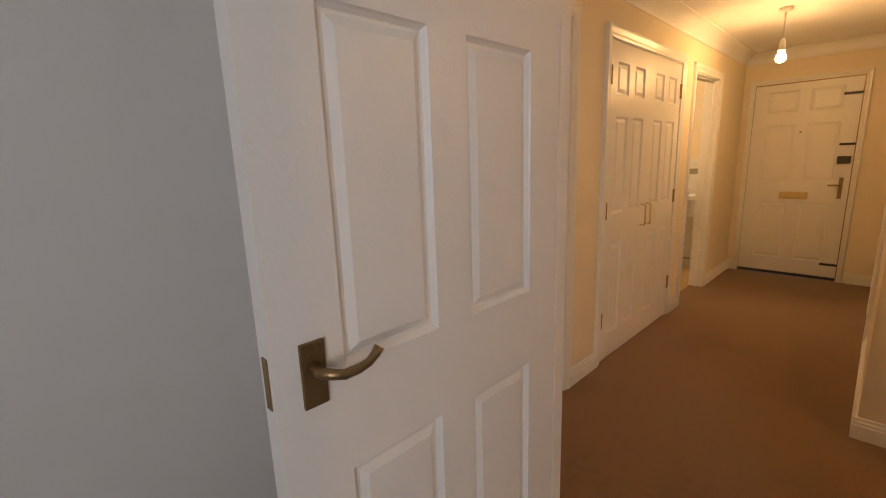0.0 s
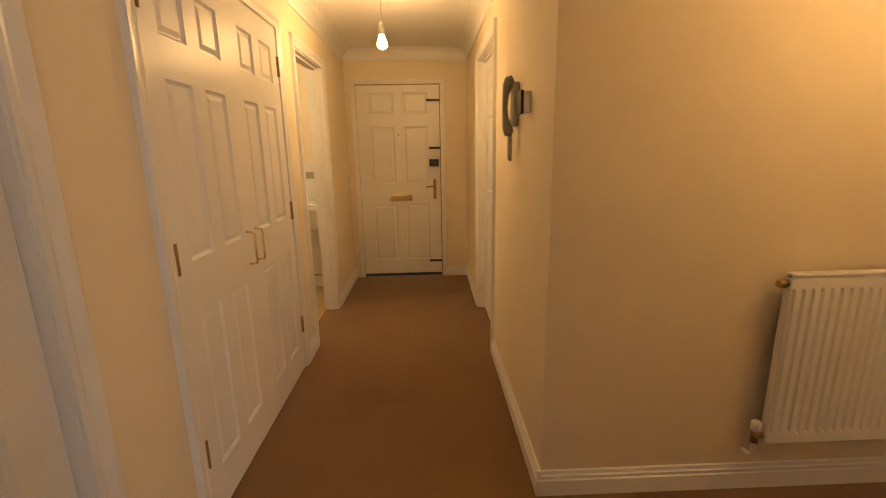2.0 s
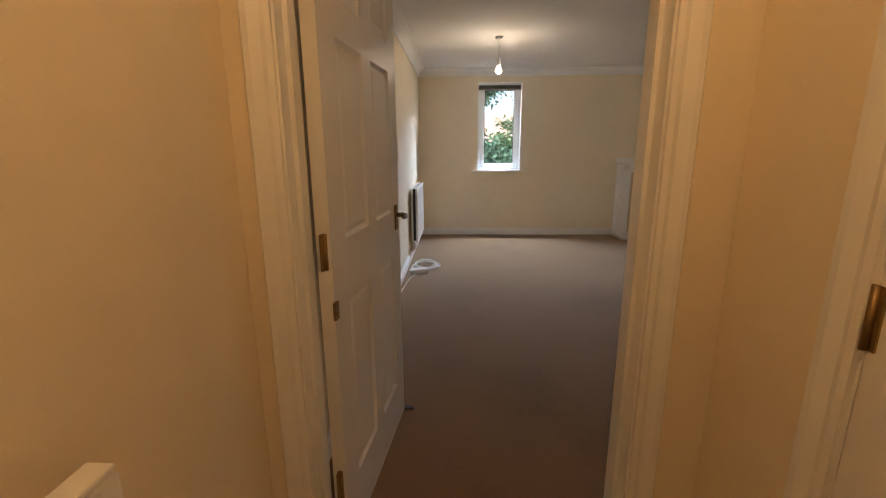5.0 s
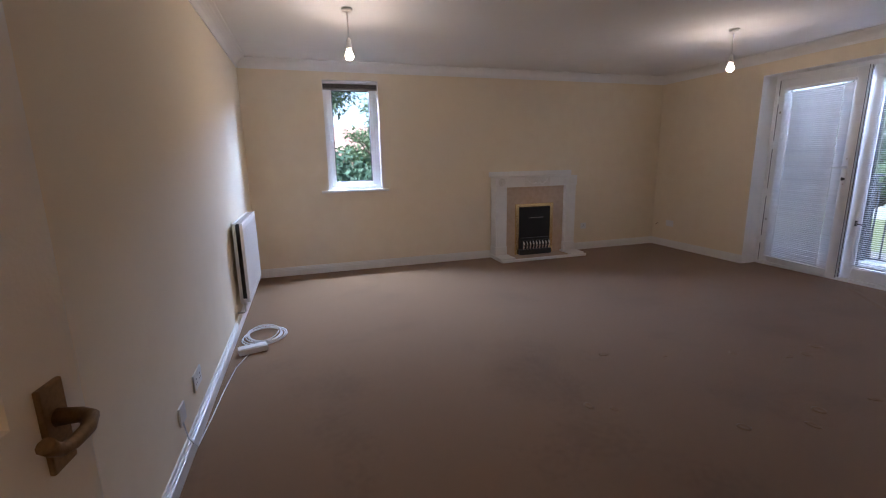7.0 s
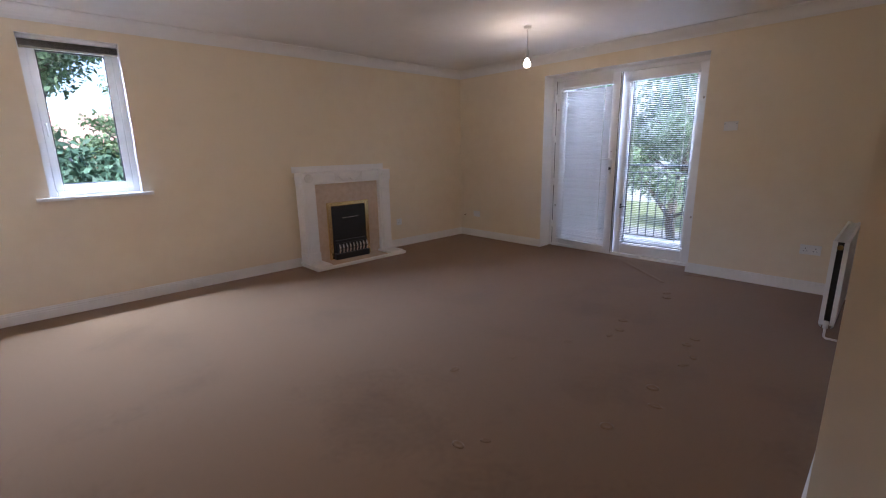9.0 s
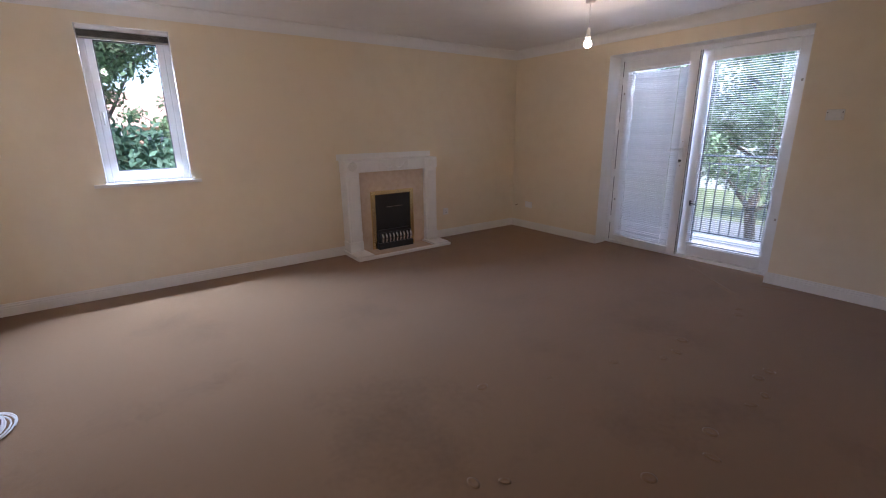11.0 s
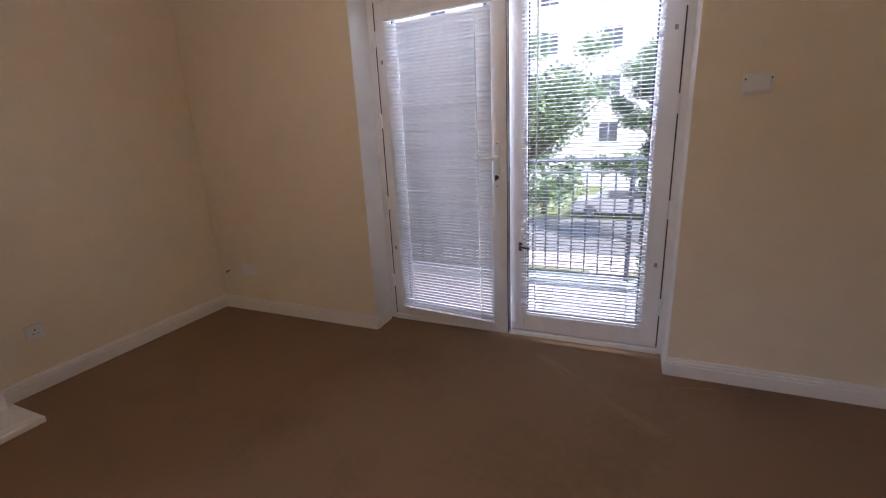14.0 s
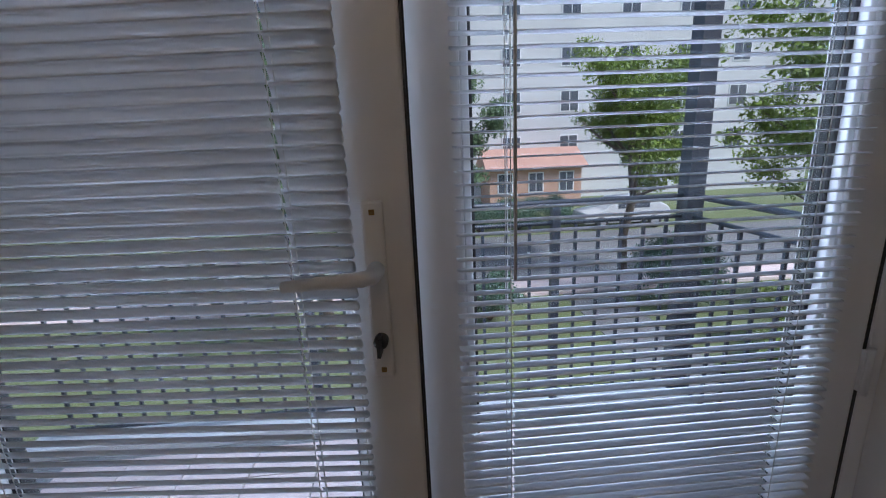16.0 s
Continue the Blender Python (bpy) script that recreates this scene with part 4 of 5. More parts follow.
part("body", boxes((-0.235, 0.235, -0.012, -0.001, 0.0, 0.645)), M_BLACK, fire)
bm = bmesh.new()
prism(bm, [(0.012, 0.40), (0.05, 0.41), (0.075, 0.46), (0.07, 0.59), (0.045, 0.645), (0.012, 0.645)], (0.225, 0.0), (-0.225, 0.0))
part("hood", bm, M_DARKGLASS, fire, "glossy black canopy")
part("hood_line", boxes((-0.12, 0.10, -0.0775, -0.076, 0.505, 0.51)), M_CHROME, fire, "thin chrome line")
part("coal_bed", boxes((-0.215, 0.215, -0.05, -0.012, 0.02, 0.23), bevel=0.01), M_BLACK, fire)
part("fender_base", boxes((-0.235, 0.235, -0.085, -0.012, 0.0, 0.075), bevel=0.008), M_BLACK, fire)
for k in range(9):
    x = -0.19 + k * 0.0475
    bm = bmesh.new()
    tube(bm, [(x, -0.06, 0.19), (x, -0.085, 0.185), (x, -0.10, 0.16), (x, -0.10, 0.125), (x, -0.085, 0.09), (x, -0.075, 0.075)], [0.008, 0.011, 0.013, 0.013, 0.010, 0.008], 8)
    part("fret_bar", bm, M_CHROME, fire)
part("fret_rail", boxes((-0.215, 0.215, -0.068, -0.055, 0.18, 0.20), bevel=0.003), M_BLACK, fire)

# ---- wall fittings ----


def wall_plate(name, m, w, h, label, category, sockets=0):
    """Local x along the wall, y out, z up, from the plate's centre."""
    root = thing(name, m, label, category)
    part("plate", boxes((-w / 2, w / 2, 0, 0.009, -h / 2, h / 2), bevel=0.003), M_PLASTIC, root)
    for k in range(sockets):
        cx = (k - (sockets - 1) / 2) * 0.07
        part("pin_holes", boxes((cx - 0.004, cx + 0.004, 0.009, 0.0095, 0.008, 0.016), (cx - 0.015, cx - 0.007, 0.009, 0.0095, -0.014, -0.009), (cx + 0.007, cx + 0.015, 0.009, 0.0095, -0.014, -0.009)), M_DARK, root, "dark pin holes")
        part("switch", boxes((cx - 0.03, cx - 0.02, 0.009, 0.012, 0.018, 0.032), bevel=0.001), M_PLASTIC, root)
    return root


wall_plate("power_socket", pose(5.478, 1.46, 0.385, 0, 0, 90), 0.146, 0.086, "white double power socket on the wall", "socket", 2)
wall_plate("power_socket", pose(4.225, LY1, 0.345, 0, 0, 180), 0.086, 0.086, "white single power socket beside the fireplace", "socket", 1)
wall_plate("aerial_plate", pose(LX1, 5.41, 0.345, 0, 0, 90), 0.13, 0.086, "white blank double plate near the corner", "socket")
wall_plate("power_socket", pose(LX0, 2.72, 0.26, 0, 0, -90), 0.146, 0.086, "white double power socket above the skirting", "socket", 2)
wall_plate("telephone_socket", pose(LX0, 2.42, 0.24, 0, 0, -90), 0.086, 0.086, "white telephone socket with a cable", "socket")
coax = thing("aerial_cable_end", pose(LX1, 5.63, 0.325), "short dark aerial cable end poking from the wall", "cable")
bm = bmesh.new()
tube(bm, [(0, 0, 0), (-0.025, 0.0, -0.002), (-0.04, 0.008, -0.012)], [0.004, 0.006, 0.007], 8)
part("plug", bm, M_BRONZE, coax)
stat = thing("heating_control", pose(LX1, 2.185, 1.477, 0, 0, 90), "white wall control box with two dark dots", "thermostat")
part("plate", boxes((-0.057, 0.057, 0, 0.012, -0.042, 0.042), bevel=0.004), M_PLASTIC, stat)
part("cover", boxes((-0.045, 0.045, 0.012, 0.02, -0.03, 0.03), bevel=0.003), M_PLASTIC, stat)
for x in (-0.047, 0.047):
    part("screw", boxes((x - 0.004, x + 0.004, 0.012, 0.0135, 0.016, 0.024), bevel=0.0005), M_DARK, stat)

# intercom on the hall wall
use(FLAT)
ic = thing("intercom", pose(-0.68, HY1, 1.475, 0, 0, 180), "grey door intercom handset with a coiled cord", "intercom")
part("base", boxes((-0.036, 0.036, 0, 0.028, -0.085, 0.10), bevel=0.008), M_GREY, ic)
part("speaker_slots", boxes(*[(-0.022, 0.022, 0.028, 0.0288, 0.045 + 0.008 * k, 0.048 + 0.008 * k) for k in range(5)]), M_DARK, ic)
bm = bmesh.new()
tube(bm, [(0.0, 0.026, -0.115), (0.0, 0.040, -0.108), (0.0, 0.048, -0.085), (0.0, 0.055, -0.045), (0.0, 0.058, 0.0), (0.0, 0.055, 0.05), (0.0, 0.048, 0.088), (0.0, 0.040, 0.108), (0.0, 0.026, 0.115)],
     [0.017, 0.023, 0.022, 0.014, 0.012, 0.014, 0.022, 0.023, 0.017], 12)
part("handset", bm, M_GREY, ic, "grey curved handset")
bm = bmesh.new()
loop = []
for k in range(260):
    s = k / 259
    a = 2 * math.pi * s
    c = Vector((0.030 * math.sin(a) * (0.6 + 0.4 * math.sin(math.pi * s)), 0.034, -0.105 - 0.062 * (1 - math.cos(a))))
    w = 2 * math.pi * 32 * s
    loop.append(c + Vector((0.0055 * math.cos(w), 0.0055 * math.sin(w), 0.002 * math.sin(w))))
tube(bm, loop, 0.0024, 5)
part("coiled_cord", bm, M_GREY, ic, "coiled grey cord hanging in a loop")
th = thing("thermostat", pose(-0.47, HY1, 1.47, 0, 0, 180), "small white wall thermostat with a dark face", "thermostat")
part("body", boxes((-0.04, 0.04, 0, 0.028, -0.04, 0.04), bevel=0.004), M_PLASTIC, th)
part("display", boxes((-0.036, 0.036, 0.028, 0.04, -0.044, 0.044), bevel=0.003), M_DARK, th)

use(LIVING)
# ---- cable coil, adaptor and lead on the carpet ----
coil = thing("cable_coil", pose(0.03, 3.84, 0.0), "coil of white telephone cable lying on the carpet", "cable")
bm = bmesh.new()
rng = random.Random(5)
pts = []
for k in range(7 * 26):
    a = 2 * math.pi * k / 26
    turn = k / 26
    r = 0.168 - 0.009 * turn + 0.010 * math.sin(a * 2 + turn * 1.3) + rng.uniform(-0.001, 0.001)
    pts.append((r * math.cos(a) * 0.95, r * math.sin(a) * 1.15, 0.006 + 0.0085 * turn * (0.6 + 0.4 * math.sin(a + turn))))
tube(bm, pts, 0.0042, 6)
part("coil", bm, M_CORD, coil)
bm = bmesh.new()
tube(bm, [(-0.02, -0.13, 0.02), (-0.06, -0.22, 0.01), (-0.09, -0.32, 0.006), (-0.14, -0.5, 0.005), (-0.165, -0.8, 0.005), (-0.18, -1.1, 0.006), (-0.185, -1.36, 0.03), (-0.196, -1.43, 0.12), (-0.205, -1.44, 0.21)], 0.0035, 6)
part("lead", bm, M_CORD, coil)
ad = thing("cable_adaptor", pose(-0.03, 3.585, 0.0, 0, 0, 14), "white plastic adaptor box lying on the carpet", "adaptor")
part("body", boxes((-0.095, 0.095, -0.04, 0.04, 0.0, 0.042), bevel=0.005), M_PLASTIC, ad)
part("lid", boxes((-0.085, 0.085, -0.032, 0.032, 0.042, 0.047), bevel=0.002), M_PLASTIC, ad)

# ---- bathroom glimpse ----
use(FLAT)
van = thing("bathroom_basin", pose(-2.84, -3.78, 0.004), "white wall-hung bathroom basin with a chrome tap", "basin")
part("cabinet", boxes((0, 0.30, -0.30, 0.36, 0.62, 0.80), bevel=0.02), M_CERAMIC, van)
part("lower_trim", boxes((0.0, 0.012, -0.42, 0.38, 0.115, 0.13)), M_GREY, van, "thin grey trim line")
basin = part("basin", boxes((0, 0.40, -0.43, 0.39, 0.80, 0.86), bevel=0.015), M_CERAMIC, van, "white ceramic basin")
bm = bmesh.new()
tube(bm, [(0.06, -0.02, 0.86), (0.06, -0.02, 0.96), (0.09, -0.02, 0.985), (0.16, -0.02, 0.97), (0.17, -0.02, 0.95)], 0.011, 10)
part("tap", bm, M_CHROME, van, "chrome mixer tap")
tiles = solid("bathroom_tiles", boxes((-2.848, -2.842, -4.9, HY0 - 0.104, 0.0, 1.22)), M_TILE, "white glazed tiles behind the basin", "wall tiles", "structure")
tile_me = mesh_of("tile", boxes((0, 0.006, 0, 0.146, 0, 0.146), bevel=0.0015), M_TILE)
for i in range(8):
    for j in range(8):
        o = new("tile", tile_me)
        o.parent = tiles
        o.location = (-2.843, HY0 - 0.26 - 0.15 * i, 0.006 + 0.15 * j)
frieze = part("border_tiles", boxes(*[(-2.843, -2.835, HY0 - 0.26 - 0.15 * i, HY0 - 0.12 - 0.15 * i, 1.06, 1.12) for i in range(8)], bevel=0.001), M_GREY, tiles, "grey patterned border tiles")

# ---- outside ----
use(LIVING)
GZ = -2.9
solid("ground", boxes((-400, 400, -400, 400, GZ - 0.5, GZ)), M_GRASS, "green lawn reaching into the distance", "ground", "structure")
solid("road", boxes((17.5, 23.5, -60, 24, GZ - 0.1, GZ + 0.02), (8.6, 15.98, -2.1, -0.7, GZ - 0.1, GZ + 0.02), (-40, 23.5, 24, 30, GZ - 0.1, GZ + 0.02)), M_ASPHALT, "pale worn asphalt road", "road", "structure")
solid("pavement", boxes((16.0, 17.4, -60, 22.5, GZ - 0.1, GZ + 0.1), (9.5, 16.0, 2.6, 3.6, GZ - 0.1, GZ + 0.08), bevel=0.02), M_PAVING, "paved path beside the road", "pavement", "structure")
# the rest of the building that the flat belongs to
solid("building_shell", boxes((LX0 - 4.0, LX1 + 0.3, LY1 + 0.302, LY1 + 0.36, GZ, -0.26), (LX1 + 0.302, LX1 + 0.36, -8.0, LY1 + 0.36, GZ, -0.26), (LX0 - 4.0, LX1 + 0.34, -8.0, LY1 + 0.34, LZ + 0.26, LZ + 0.6),
                               (LX1 + 0.302, LX1 + 0.36, -8.0, FY0 - 0.06, -0.26, LZ + 0.26), (LX1 + 0.302, LX1 + 0.36, FY1 + 0.06, LY1 + 0.36, -0.26, LZ + 0.26), (LX1 + 0.302, LX1 + 0.36, FY0 - 0.06, FY1 + 0.06, FZ + 0.03, LZ + 0.26)),
      M_BRICK, "orange brick outer wall of the flats", "building", "structure")

# balcony
BX1, BY0, BY1, BZ = 7.0, 1.97, 5.2, -0.06
balc = thing("balcony", pose(0, 0, 0), "balcony with pink paving and dark steel railings", "balcony", kind="structure")
part("slab", boxes((LX1 + 0.362, BX1 + 0.08, BY0 - 0.08, BY1 + 0.08, BZ - 0.2, BZ - 0.012)), M_ASPHALT, balc, "grey concrete slab")
part("edge_kerb", boxes((BX1 - 0.09, BX1 + 0.08, BY0 - 0.08, BY1 + 0.08, BZ - 0.012, BZ + 0.05), (LX1 + 0.362, BX1 - 0.09, BY0 - 0.08, BY0 + 0.06, BZ - 0.012, BZ + 0.05), bevel=0.006), M_RENDER, balc, "pale concrete edge")
paver = mesh_of("paving_slab", boxes((0, 0.194, 0, 0.294, -0.012, 0.0), bevel=0.002), M_PAVING)
for i in range(5):
    for j in range(10):
        o = new("paving_slab", paver)
        o.parent = balc
        o.location = (LX1 + 0.37 + 0.2 * i + 0.02, BY0 + 0.07 + 0.3 * j, BZ)
rail = thing("balcony_railing", pose(0, 0, BZ), "dark steel balcony railing with upright bars", "railing")
for (xa, ya), (xb, yb) in (((BX1, BY0), (BX1, BY1)), ((BX1, BY0), (LX1 + 0.37, BY0))):
    for z, r in ((1.10, 0.014), (1.0, 0.010), (0.09, 0.010)):
        bm = bmesh.new()
        tube(bm, [(xa, ya, z), (xb, yb, z)], r, 8)
        part("rail", bm, M_IRON, rail)
    n = round(math.hypot(xb - xa, yb - ya) / 0.115)
    bar = mesh_of("bar", boxes((-0.007, 0.007, -0.007, 0.007, 0.09, 1.0)), M_IRON)
    for k in range(1, n):
        o = new("bar", bar)
        o.parent = rail
        o.location = (xa + (xb - xa) * k / n, ya + (yb - ya) * k / n, 0)
for x, y in ((BX1, BY0 + 0.68), (BX1, BY0 + 1.9), (6.25, BY0)):
    part("post", boxes((x - 0.02, x + 0.02, y - 0.02, y + 0.02, 0.0, 1.1)), M_IRON, rail)
column = solid("steel_column", boxes((BX1 - 0.042, BX1 + 0.042, BY0 - 0.042, BY0 + 0.042, GZ, LZ + 0.3)), M_IRON, "dark steel column at the balcony corner", "column")


def crown_mesh(clumps, count, size, seed):
    """Leaves scattered through the given clumps (centre, radius)."""
    rng = np.random.default_rng(seed)
    centres, radii = np.array([c for c, _ in clumps]), np.array([r for _, r in clumps])
    pick = rng.choice(len(clumps), size=count, p=radii ** 2 / (radii ** 2).sum())

    def ways():
        d = rng.normal(size=(count, 3))
        return d / np.linalg.norm(d, axis=1)[:, None]

    p = centres[pick] + ways() * (radii[pick] * rng.uniform(0.2, 1.2, count))[:, None] * (1.0, 1.0, 0.7)
    a = ways()
    b = np.cross(a, ways())
    b /= np.linalg.norm(b, axis=1)[:, None]
    s = (size * rng.uniform(0.6, 1.4, count))[:, None]
    verts = np.stack([p - a * s, p + b * s * 0.45, p + a * s, p - b * s * 0.45], 1).reshape(-1, 3)
    me = bpy.data.meshes.new("crown")
    me.from_pydata(verts.tolist(), [], np.arange(4 * count).reshape(-1, 4).tolist())
    return me


def tree(x, y, height, spread, seed, leaf, label, count=5000, size=0.11, trunk=0.16, low=0.35):
    rng = random.Random(seed)
    root = thing("tree", pose(x, y, GZ), label, "tree")
    bm = bmesh.new()
    pts = [(rng.uniform(-0.1, 0.1) * k, rng.uniform(-0.1, 0.1) * k, height * 0.8 * k / 5) for k in range(6)]
    tube(bm, pts, [trunk * (1 - 0.15 * k) for k in range(6)], 10)
    clumps = [((pts[-1][0], pts[-1][1], height * 0.84), spread * 0.28)]
    limbs = bmesh.new()
    for k in range(16):
        a, h = 2 * math.pi * (k * 0.382 + rng.random() * 0.1), height * rng.uniform(low, 0.78)
        reach = spread * rng.uniform(0.45, 1.15) * (1.15 - 0.6 * h / height)
        base = pts[min(5, int(h / (height * 0.8) * 5))]
        tip = (base[0] + reach * math.cos(a), base[1] + reach * math.sin(a), h + reach * rng.uniform(0.1, 0.7))
        mid = Vector(base).lerp(Vector(tip), 0.5) + Vector((0, 0, -0.1))
        tube(limbs, [base, mid, tip], [trunk * 0.4, trunk * 0.22, trunk * 0.06], 6)
        for f in (0.45, 0.72, 1.0):
            spot = Vector(base).lerp(Vector(tip), f) + Vector((rng.uniform(-0.3, 0.3), rng.uniform(-0.3, 0.3), rng.uniform(-0.1, 0.35)))
            clumps.append((tuple(spot), spread * rng.uniform(0.12, 0.27)))
    part("trunk", bm, M_BARK, root)
    part("limbs", limbs, M_BARK, root)
    me = crown_mesh(clumps, count, size, seed)
    me.materials.append(leaf)
    crown = new("crown", me)
    crown.parent = root
    return root


def shrub(x, y, r, h, seed, leaf, label, count=1800, size=0.07, n=11):
    root = thing("shrub", pose(x, y, GZ), label, "shrub")
    rng = random.Random(seed)
    clumps = [((rng.uniform(-r, r) * 0.7, rng.uniform(-r, r) * 0.7, h * rng.uniform(0.3, 0.82)), r * rng.uniform(0.3, 0.5)) for _ in range(n)]
    bm = bmesh.new()
    for c, _ in clumps:
        tube(bm, [(0, 0, 0), (c[0] * 0.5, c[1] * 0.5, c[2] * 0.6), c], [0.03, 0.02, 0.008], 5)
    part("stems", bm, M_BARK, root)
    me = crown_mesh(clumps, count, size, seed)
    me.materials.append(leaf)
    o = new("crown", me)
    o.parent = root
    return root


def house(x0, x1, y0, y1, eaves, ridge, label, face, wall_material, storeys, bays, roof_material=None, sill=0.35, first=0):
    """A house; face is the side with windows: 'x' the low x side, 'y' the low y side."""
    root = thing("house", pose(x0, y0, GZ), label, "house")
    w, d = x1 - x0, y1 - y0
    part("wall", boxes((0, w, 0, d, 0, eaves)), wall_material, root)
    bm = bmesh.new()
    if face == "y":
        prism(bm, [(-0.4, eaves - 0.15), (d / 2, ridge), (d + 0.4, eaves - 0.15)], (w + 0.3, 0.0), (-0.3, 0.0))
    else:
        prism(bm, [(-0.4, eaves - 0.15), (w / 2, ridge), (w + 0.4, eaves - 0.15)], (0.0, -0.3), (0.0, d + 0.3))
    part("roof", bm, roof_material or M_ROOF, root)
    span = w if face == "y" else d
    for s in range(first, storeys):
        for b in range(bays):
            c, z = span * (b + 0.5) / bays, (s + sill) * eaves / storeys
            ww, hh = min(1.3, span / bays * 0.5), eaves / storeys * 0.48
            if face == "y":
                a = boxes((c - ww / 2, c + ww / 2, -0.04, 0.02, z, z + hh))
                e = boxes((c - ww / 2 + 0.07, c - 0.03, -0.055, -0.04, z + 0.07, z + hh - 0.07), (c + 0.03, c + ww / 2 - 0.07, -0.055, -0.04, z + 0.07, z + hh - 0.07))
            else:
                a = boxes((-0.04, 0.02, c - ww / 2, c + ww / 2, z, z + hh))
                e = boxes((-0.055, -0.04, c - ww / 2 + 0.07, c - 0.03, z + 0.07, z + hh - 0.07), (-0.055, -0.04, c + 0.03, c + ww / 2 - 0.07, z + 0.07, z + hh - 0.07))
            win_o = part("window", a, M_UPVC, root)
            part("pane", e, M_WINDARK, win_o)
    return root


house(35, 46, -25.8, 22.2, 14.5, 18, "white rendered apartment block with rows of windows", "x", M_RENDER, 5, 12, sill=0.02, first=1)
house(31.5, 34.9, -7.4, -1.6, 2.6, 3.6, "low orange brick wing before the apartment block", "x", M_BRICK, 1, 3)
house(-9, 9.5, 38, 46, 4.9, 7.3, "orange brick house with a terracotta roof beyond the trees", "y", M_BRICK, 2, 7)

tree(0.55, 11.5, 8.2, 2.4, 3, M_LEAF, "leafy green tree outside the small window", 22000, 0.055, low=0.6)
tree(-2.6, 13.5, 8.0, 2.8, 8, M_LEAF, "tall leafy tree beyond the small window", 24000, 0.06)
tree(3.9, 17.0, 7.5, 2.6, 12, M_LEAF, "leafy green tree by the road", 16000, 0.075)
for k, (x, y) in enumerate(((-0.8, 9.4), (0.5, 9.0), (1.6, 9.3), (2.7, 9.0), (4.0, 9.4))):
    shrub(x, y, 1.6, 4.9, 30 + k, M_LEAF_DARK, "dense dark green shrub below the small window", 32000, 0.07, 26)
tree(13.5, 5.2, 7.0, 2.4, 21, M_LEAF, "slender green tree beyond the balcony", 20000, 0.062)
tree(16.2, 8.6, 8.0, 2.8, 26, M_LEAF, "tall green tree beyond the balcony", 20000, 0.062)
tree(17.6, -3.2, 7.4, 2.5, 22, M_LEAF_LIME, "lime green tree by the road", 20000, 0.062, low=0.3)
tree(13.8, -6.2, 7.0, 2.8, 23, M_LEAF_LIME, "lime green tree beside the flats", 20000, 0.062, low=0.3)
tree(19.5, 2.1, 7.6, 1.9, 27, M_LEAF, "slim green tree on the verge", 20000, 0.062, low=0.3)
tree(24.8, -7.5, 7.5, 2.6, 24, M_LEAF, "green street tree before the apartment block", 6000, 0.13)
tree(24.4, 6.5, 6.8, 2.0, 25, M_LEAF, "green street tree before the apartment block", 5000, 0.13)
for k, (x, y, w) in enumerate(((14.9, -3.3, 1.1), (16.2, -4.2, 1.1), (14.6, 1.6, 0.8), (10.6, -2.9, 0.8), (11.9, -3.9, 0.9), (9.3, -3.6, 0.8), (24.6, 0.2, 1.1), (24.6, -1.6, 1.1), (24.6, -3.4, 1.1))):
    shrub(x, y, w, 1.5 * w, 60 + k, M_LEAF_LIME if k in (3, 4, 5) else M_LEAF_DARK, "rounded garden shrub on the lawn" if k < 6 else "clipped hedge shrub beyond the road", 7000, 0.045, 16)


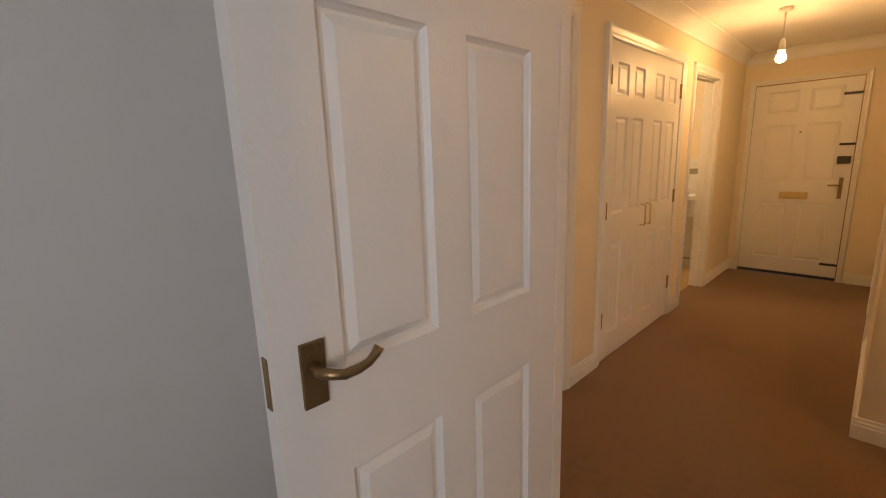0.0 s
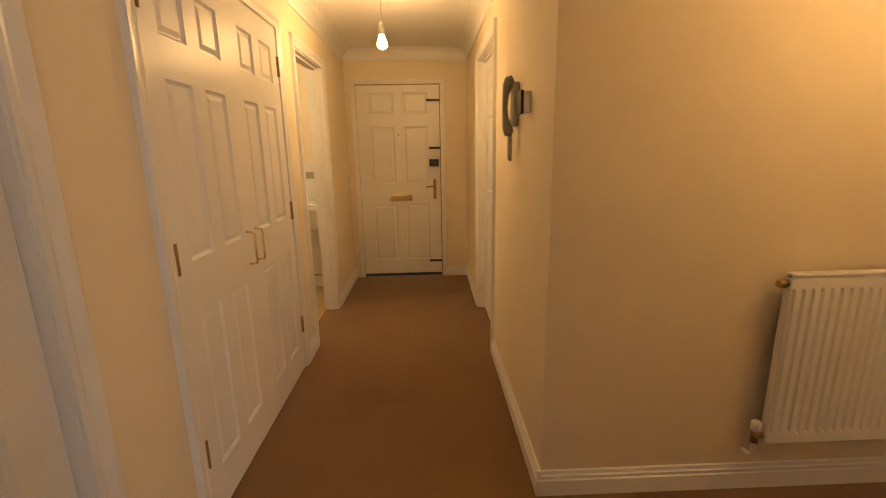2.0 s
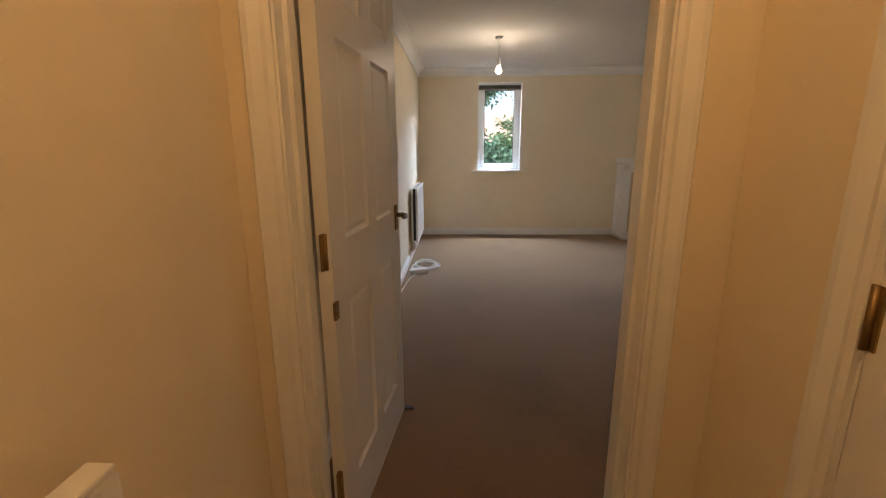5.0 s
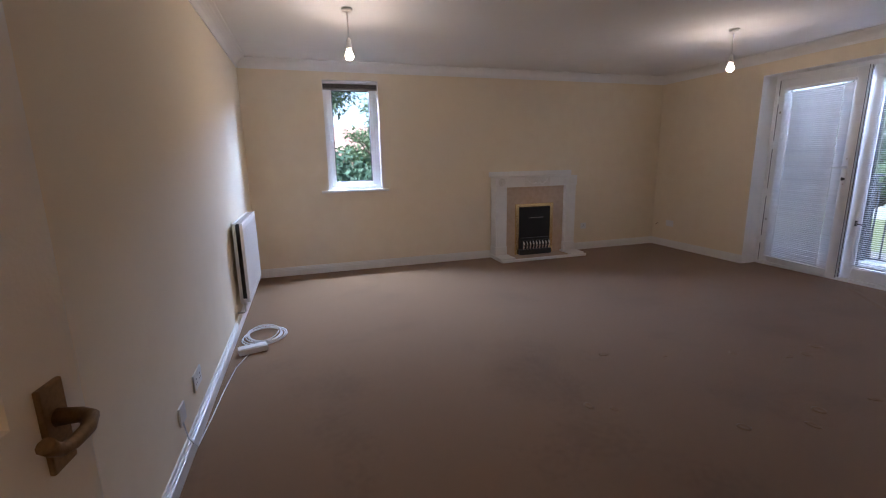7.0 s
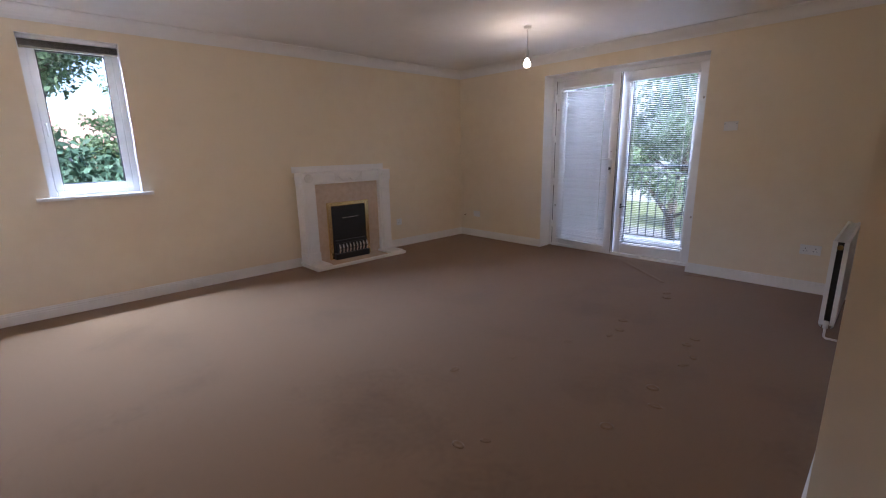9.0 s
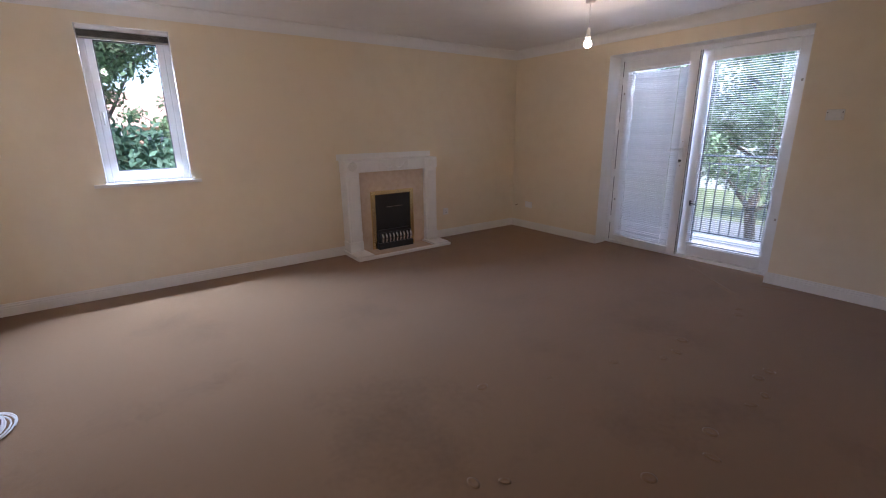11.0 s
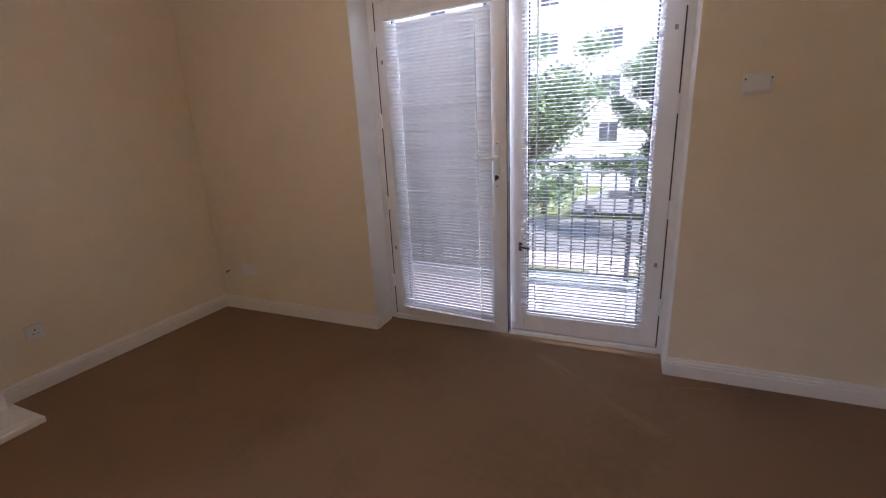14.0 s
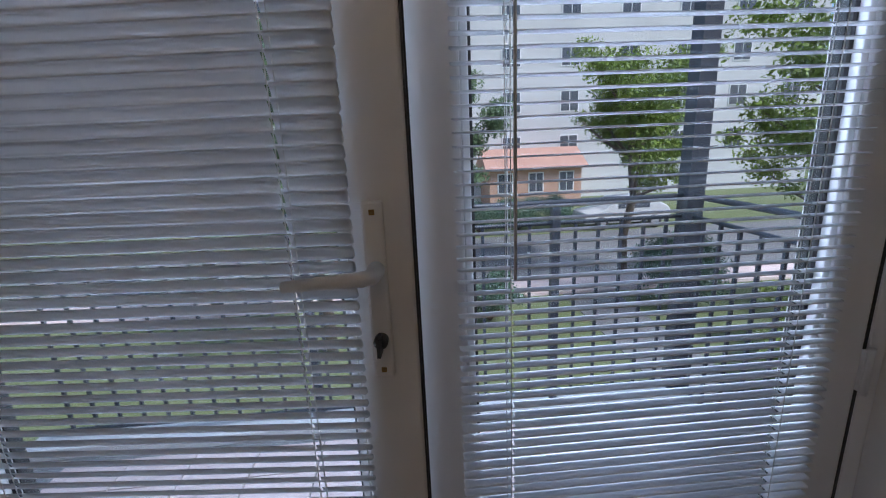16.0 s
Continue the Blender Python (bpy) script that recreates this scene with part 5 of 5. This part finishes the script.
def car(m, paint, label):
    """A parked hatchback; local x along its length."""
    root = thing("parked_car", m, label, "car")
    bm = bmesh.new()
    prism(bm, [(-2.0, 0.3), (2.0, 0.3), (2.05, 0.62), (1.95, 0.78), (1.15, 0.92), (0.45, 1.38), (-1.15, 1.42), (-1.9, 0.95), (-2.05, 0.75)], (0.0, -0.82), (0.0, 0.82))
    bmesh.ops.bevel(bm, geom=bm.edges[:], offset=0.06, segments=2, profile=0.5, affect="EDGES")
    part("body", bm, paint, root)
    part("window", boxes((-1.0, 0.5, -0.835, 0.835, 0.95, 1.28), bevel=0.03), M_WINDARK, root)
    for x in (-1.25, 1.25):
        for y in (-0.78, 0.78):
            bm = bmesh.new()
            lathe(bm, [(0.2, -0.1), (0.31, -0.09), (0.31, 0.09), (0.2, 0.1)], (x, y, 0.31), 18, "y")
            wheel = part("wheel", bm, M_DARK, root)
            bm = bmesh.new()
            lathe(bm, [(0.19, -0.105), (0.19, 0.105)], (x, y, 0.31), 14, "y")
            part("rim", bm, M_CHROME, wheel)
    return root


car(pose(24.5, 3.0, GZ, 0, 0, 90), M_CARPAINT, "silver hatchback parked by the road")
car(pose(24.5, -6.5, GZ, 0, 0, 90), M_RENDER, "white hatchback parked by the road")

# ---- furniture dents and a crease in the carpet ----
use(LIVING)
marks = thing("carpet_marks", pose(0, 0, 0), "dents left by furniture feet in the carpet", "carpet marks", kind="structure")
dent = bmesh.new()
lathe(dent, [(0.034, 0.0), (0.027, 0.003), (0.021, 0.0042), (0.014, 0.001), (0.003, 0.0006)], (0, 0, 0), 14)
dent_me = mesh_of("dent", dent, M_CARPET)
for x, y in ((1.79, 2.21), (1.9, 2.14), (2.89, 1.78), (2.72, 1.70), (2.39, 1.80), (3.43, 1.74), (3.28, 1.75), (3.39, 2.27), (3.53, 2.26), (2.27, 2.71), (2.64, 2.55), (3.6, 1.83), (3.73, 1.82), (3.1, 2.43), (4.6, 2.31), (4.48, 2.27), (3.72, 2.32)):
    o = new("dent", dent_me)
    o.parent = marks
    o.location, o.rotation_euler = (x, y, 0.0), (0, 0, x * 7)
    o.scale = (0.8 + 0.3 * math.sin(x * 9), 0.8 + 0.3 * math.cos(y * 11), 1)
crease = bmesh.new()
prism(crease, [(-0.03, 0.0), (0.0, 0.006), (0.03, 0.0)], (5.45, 3.10), (4.92, 2.47))
prism(crease, [(-0.02, 0.0), (0.0, 0.005), (0.02, 0.0)], (5.33, 2.41), (5.38, 2.19))
part("crease", crease, M_CARPET, marks)
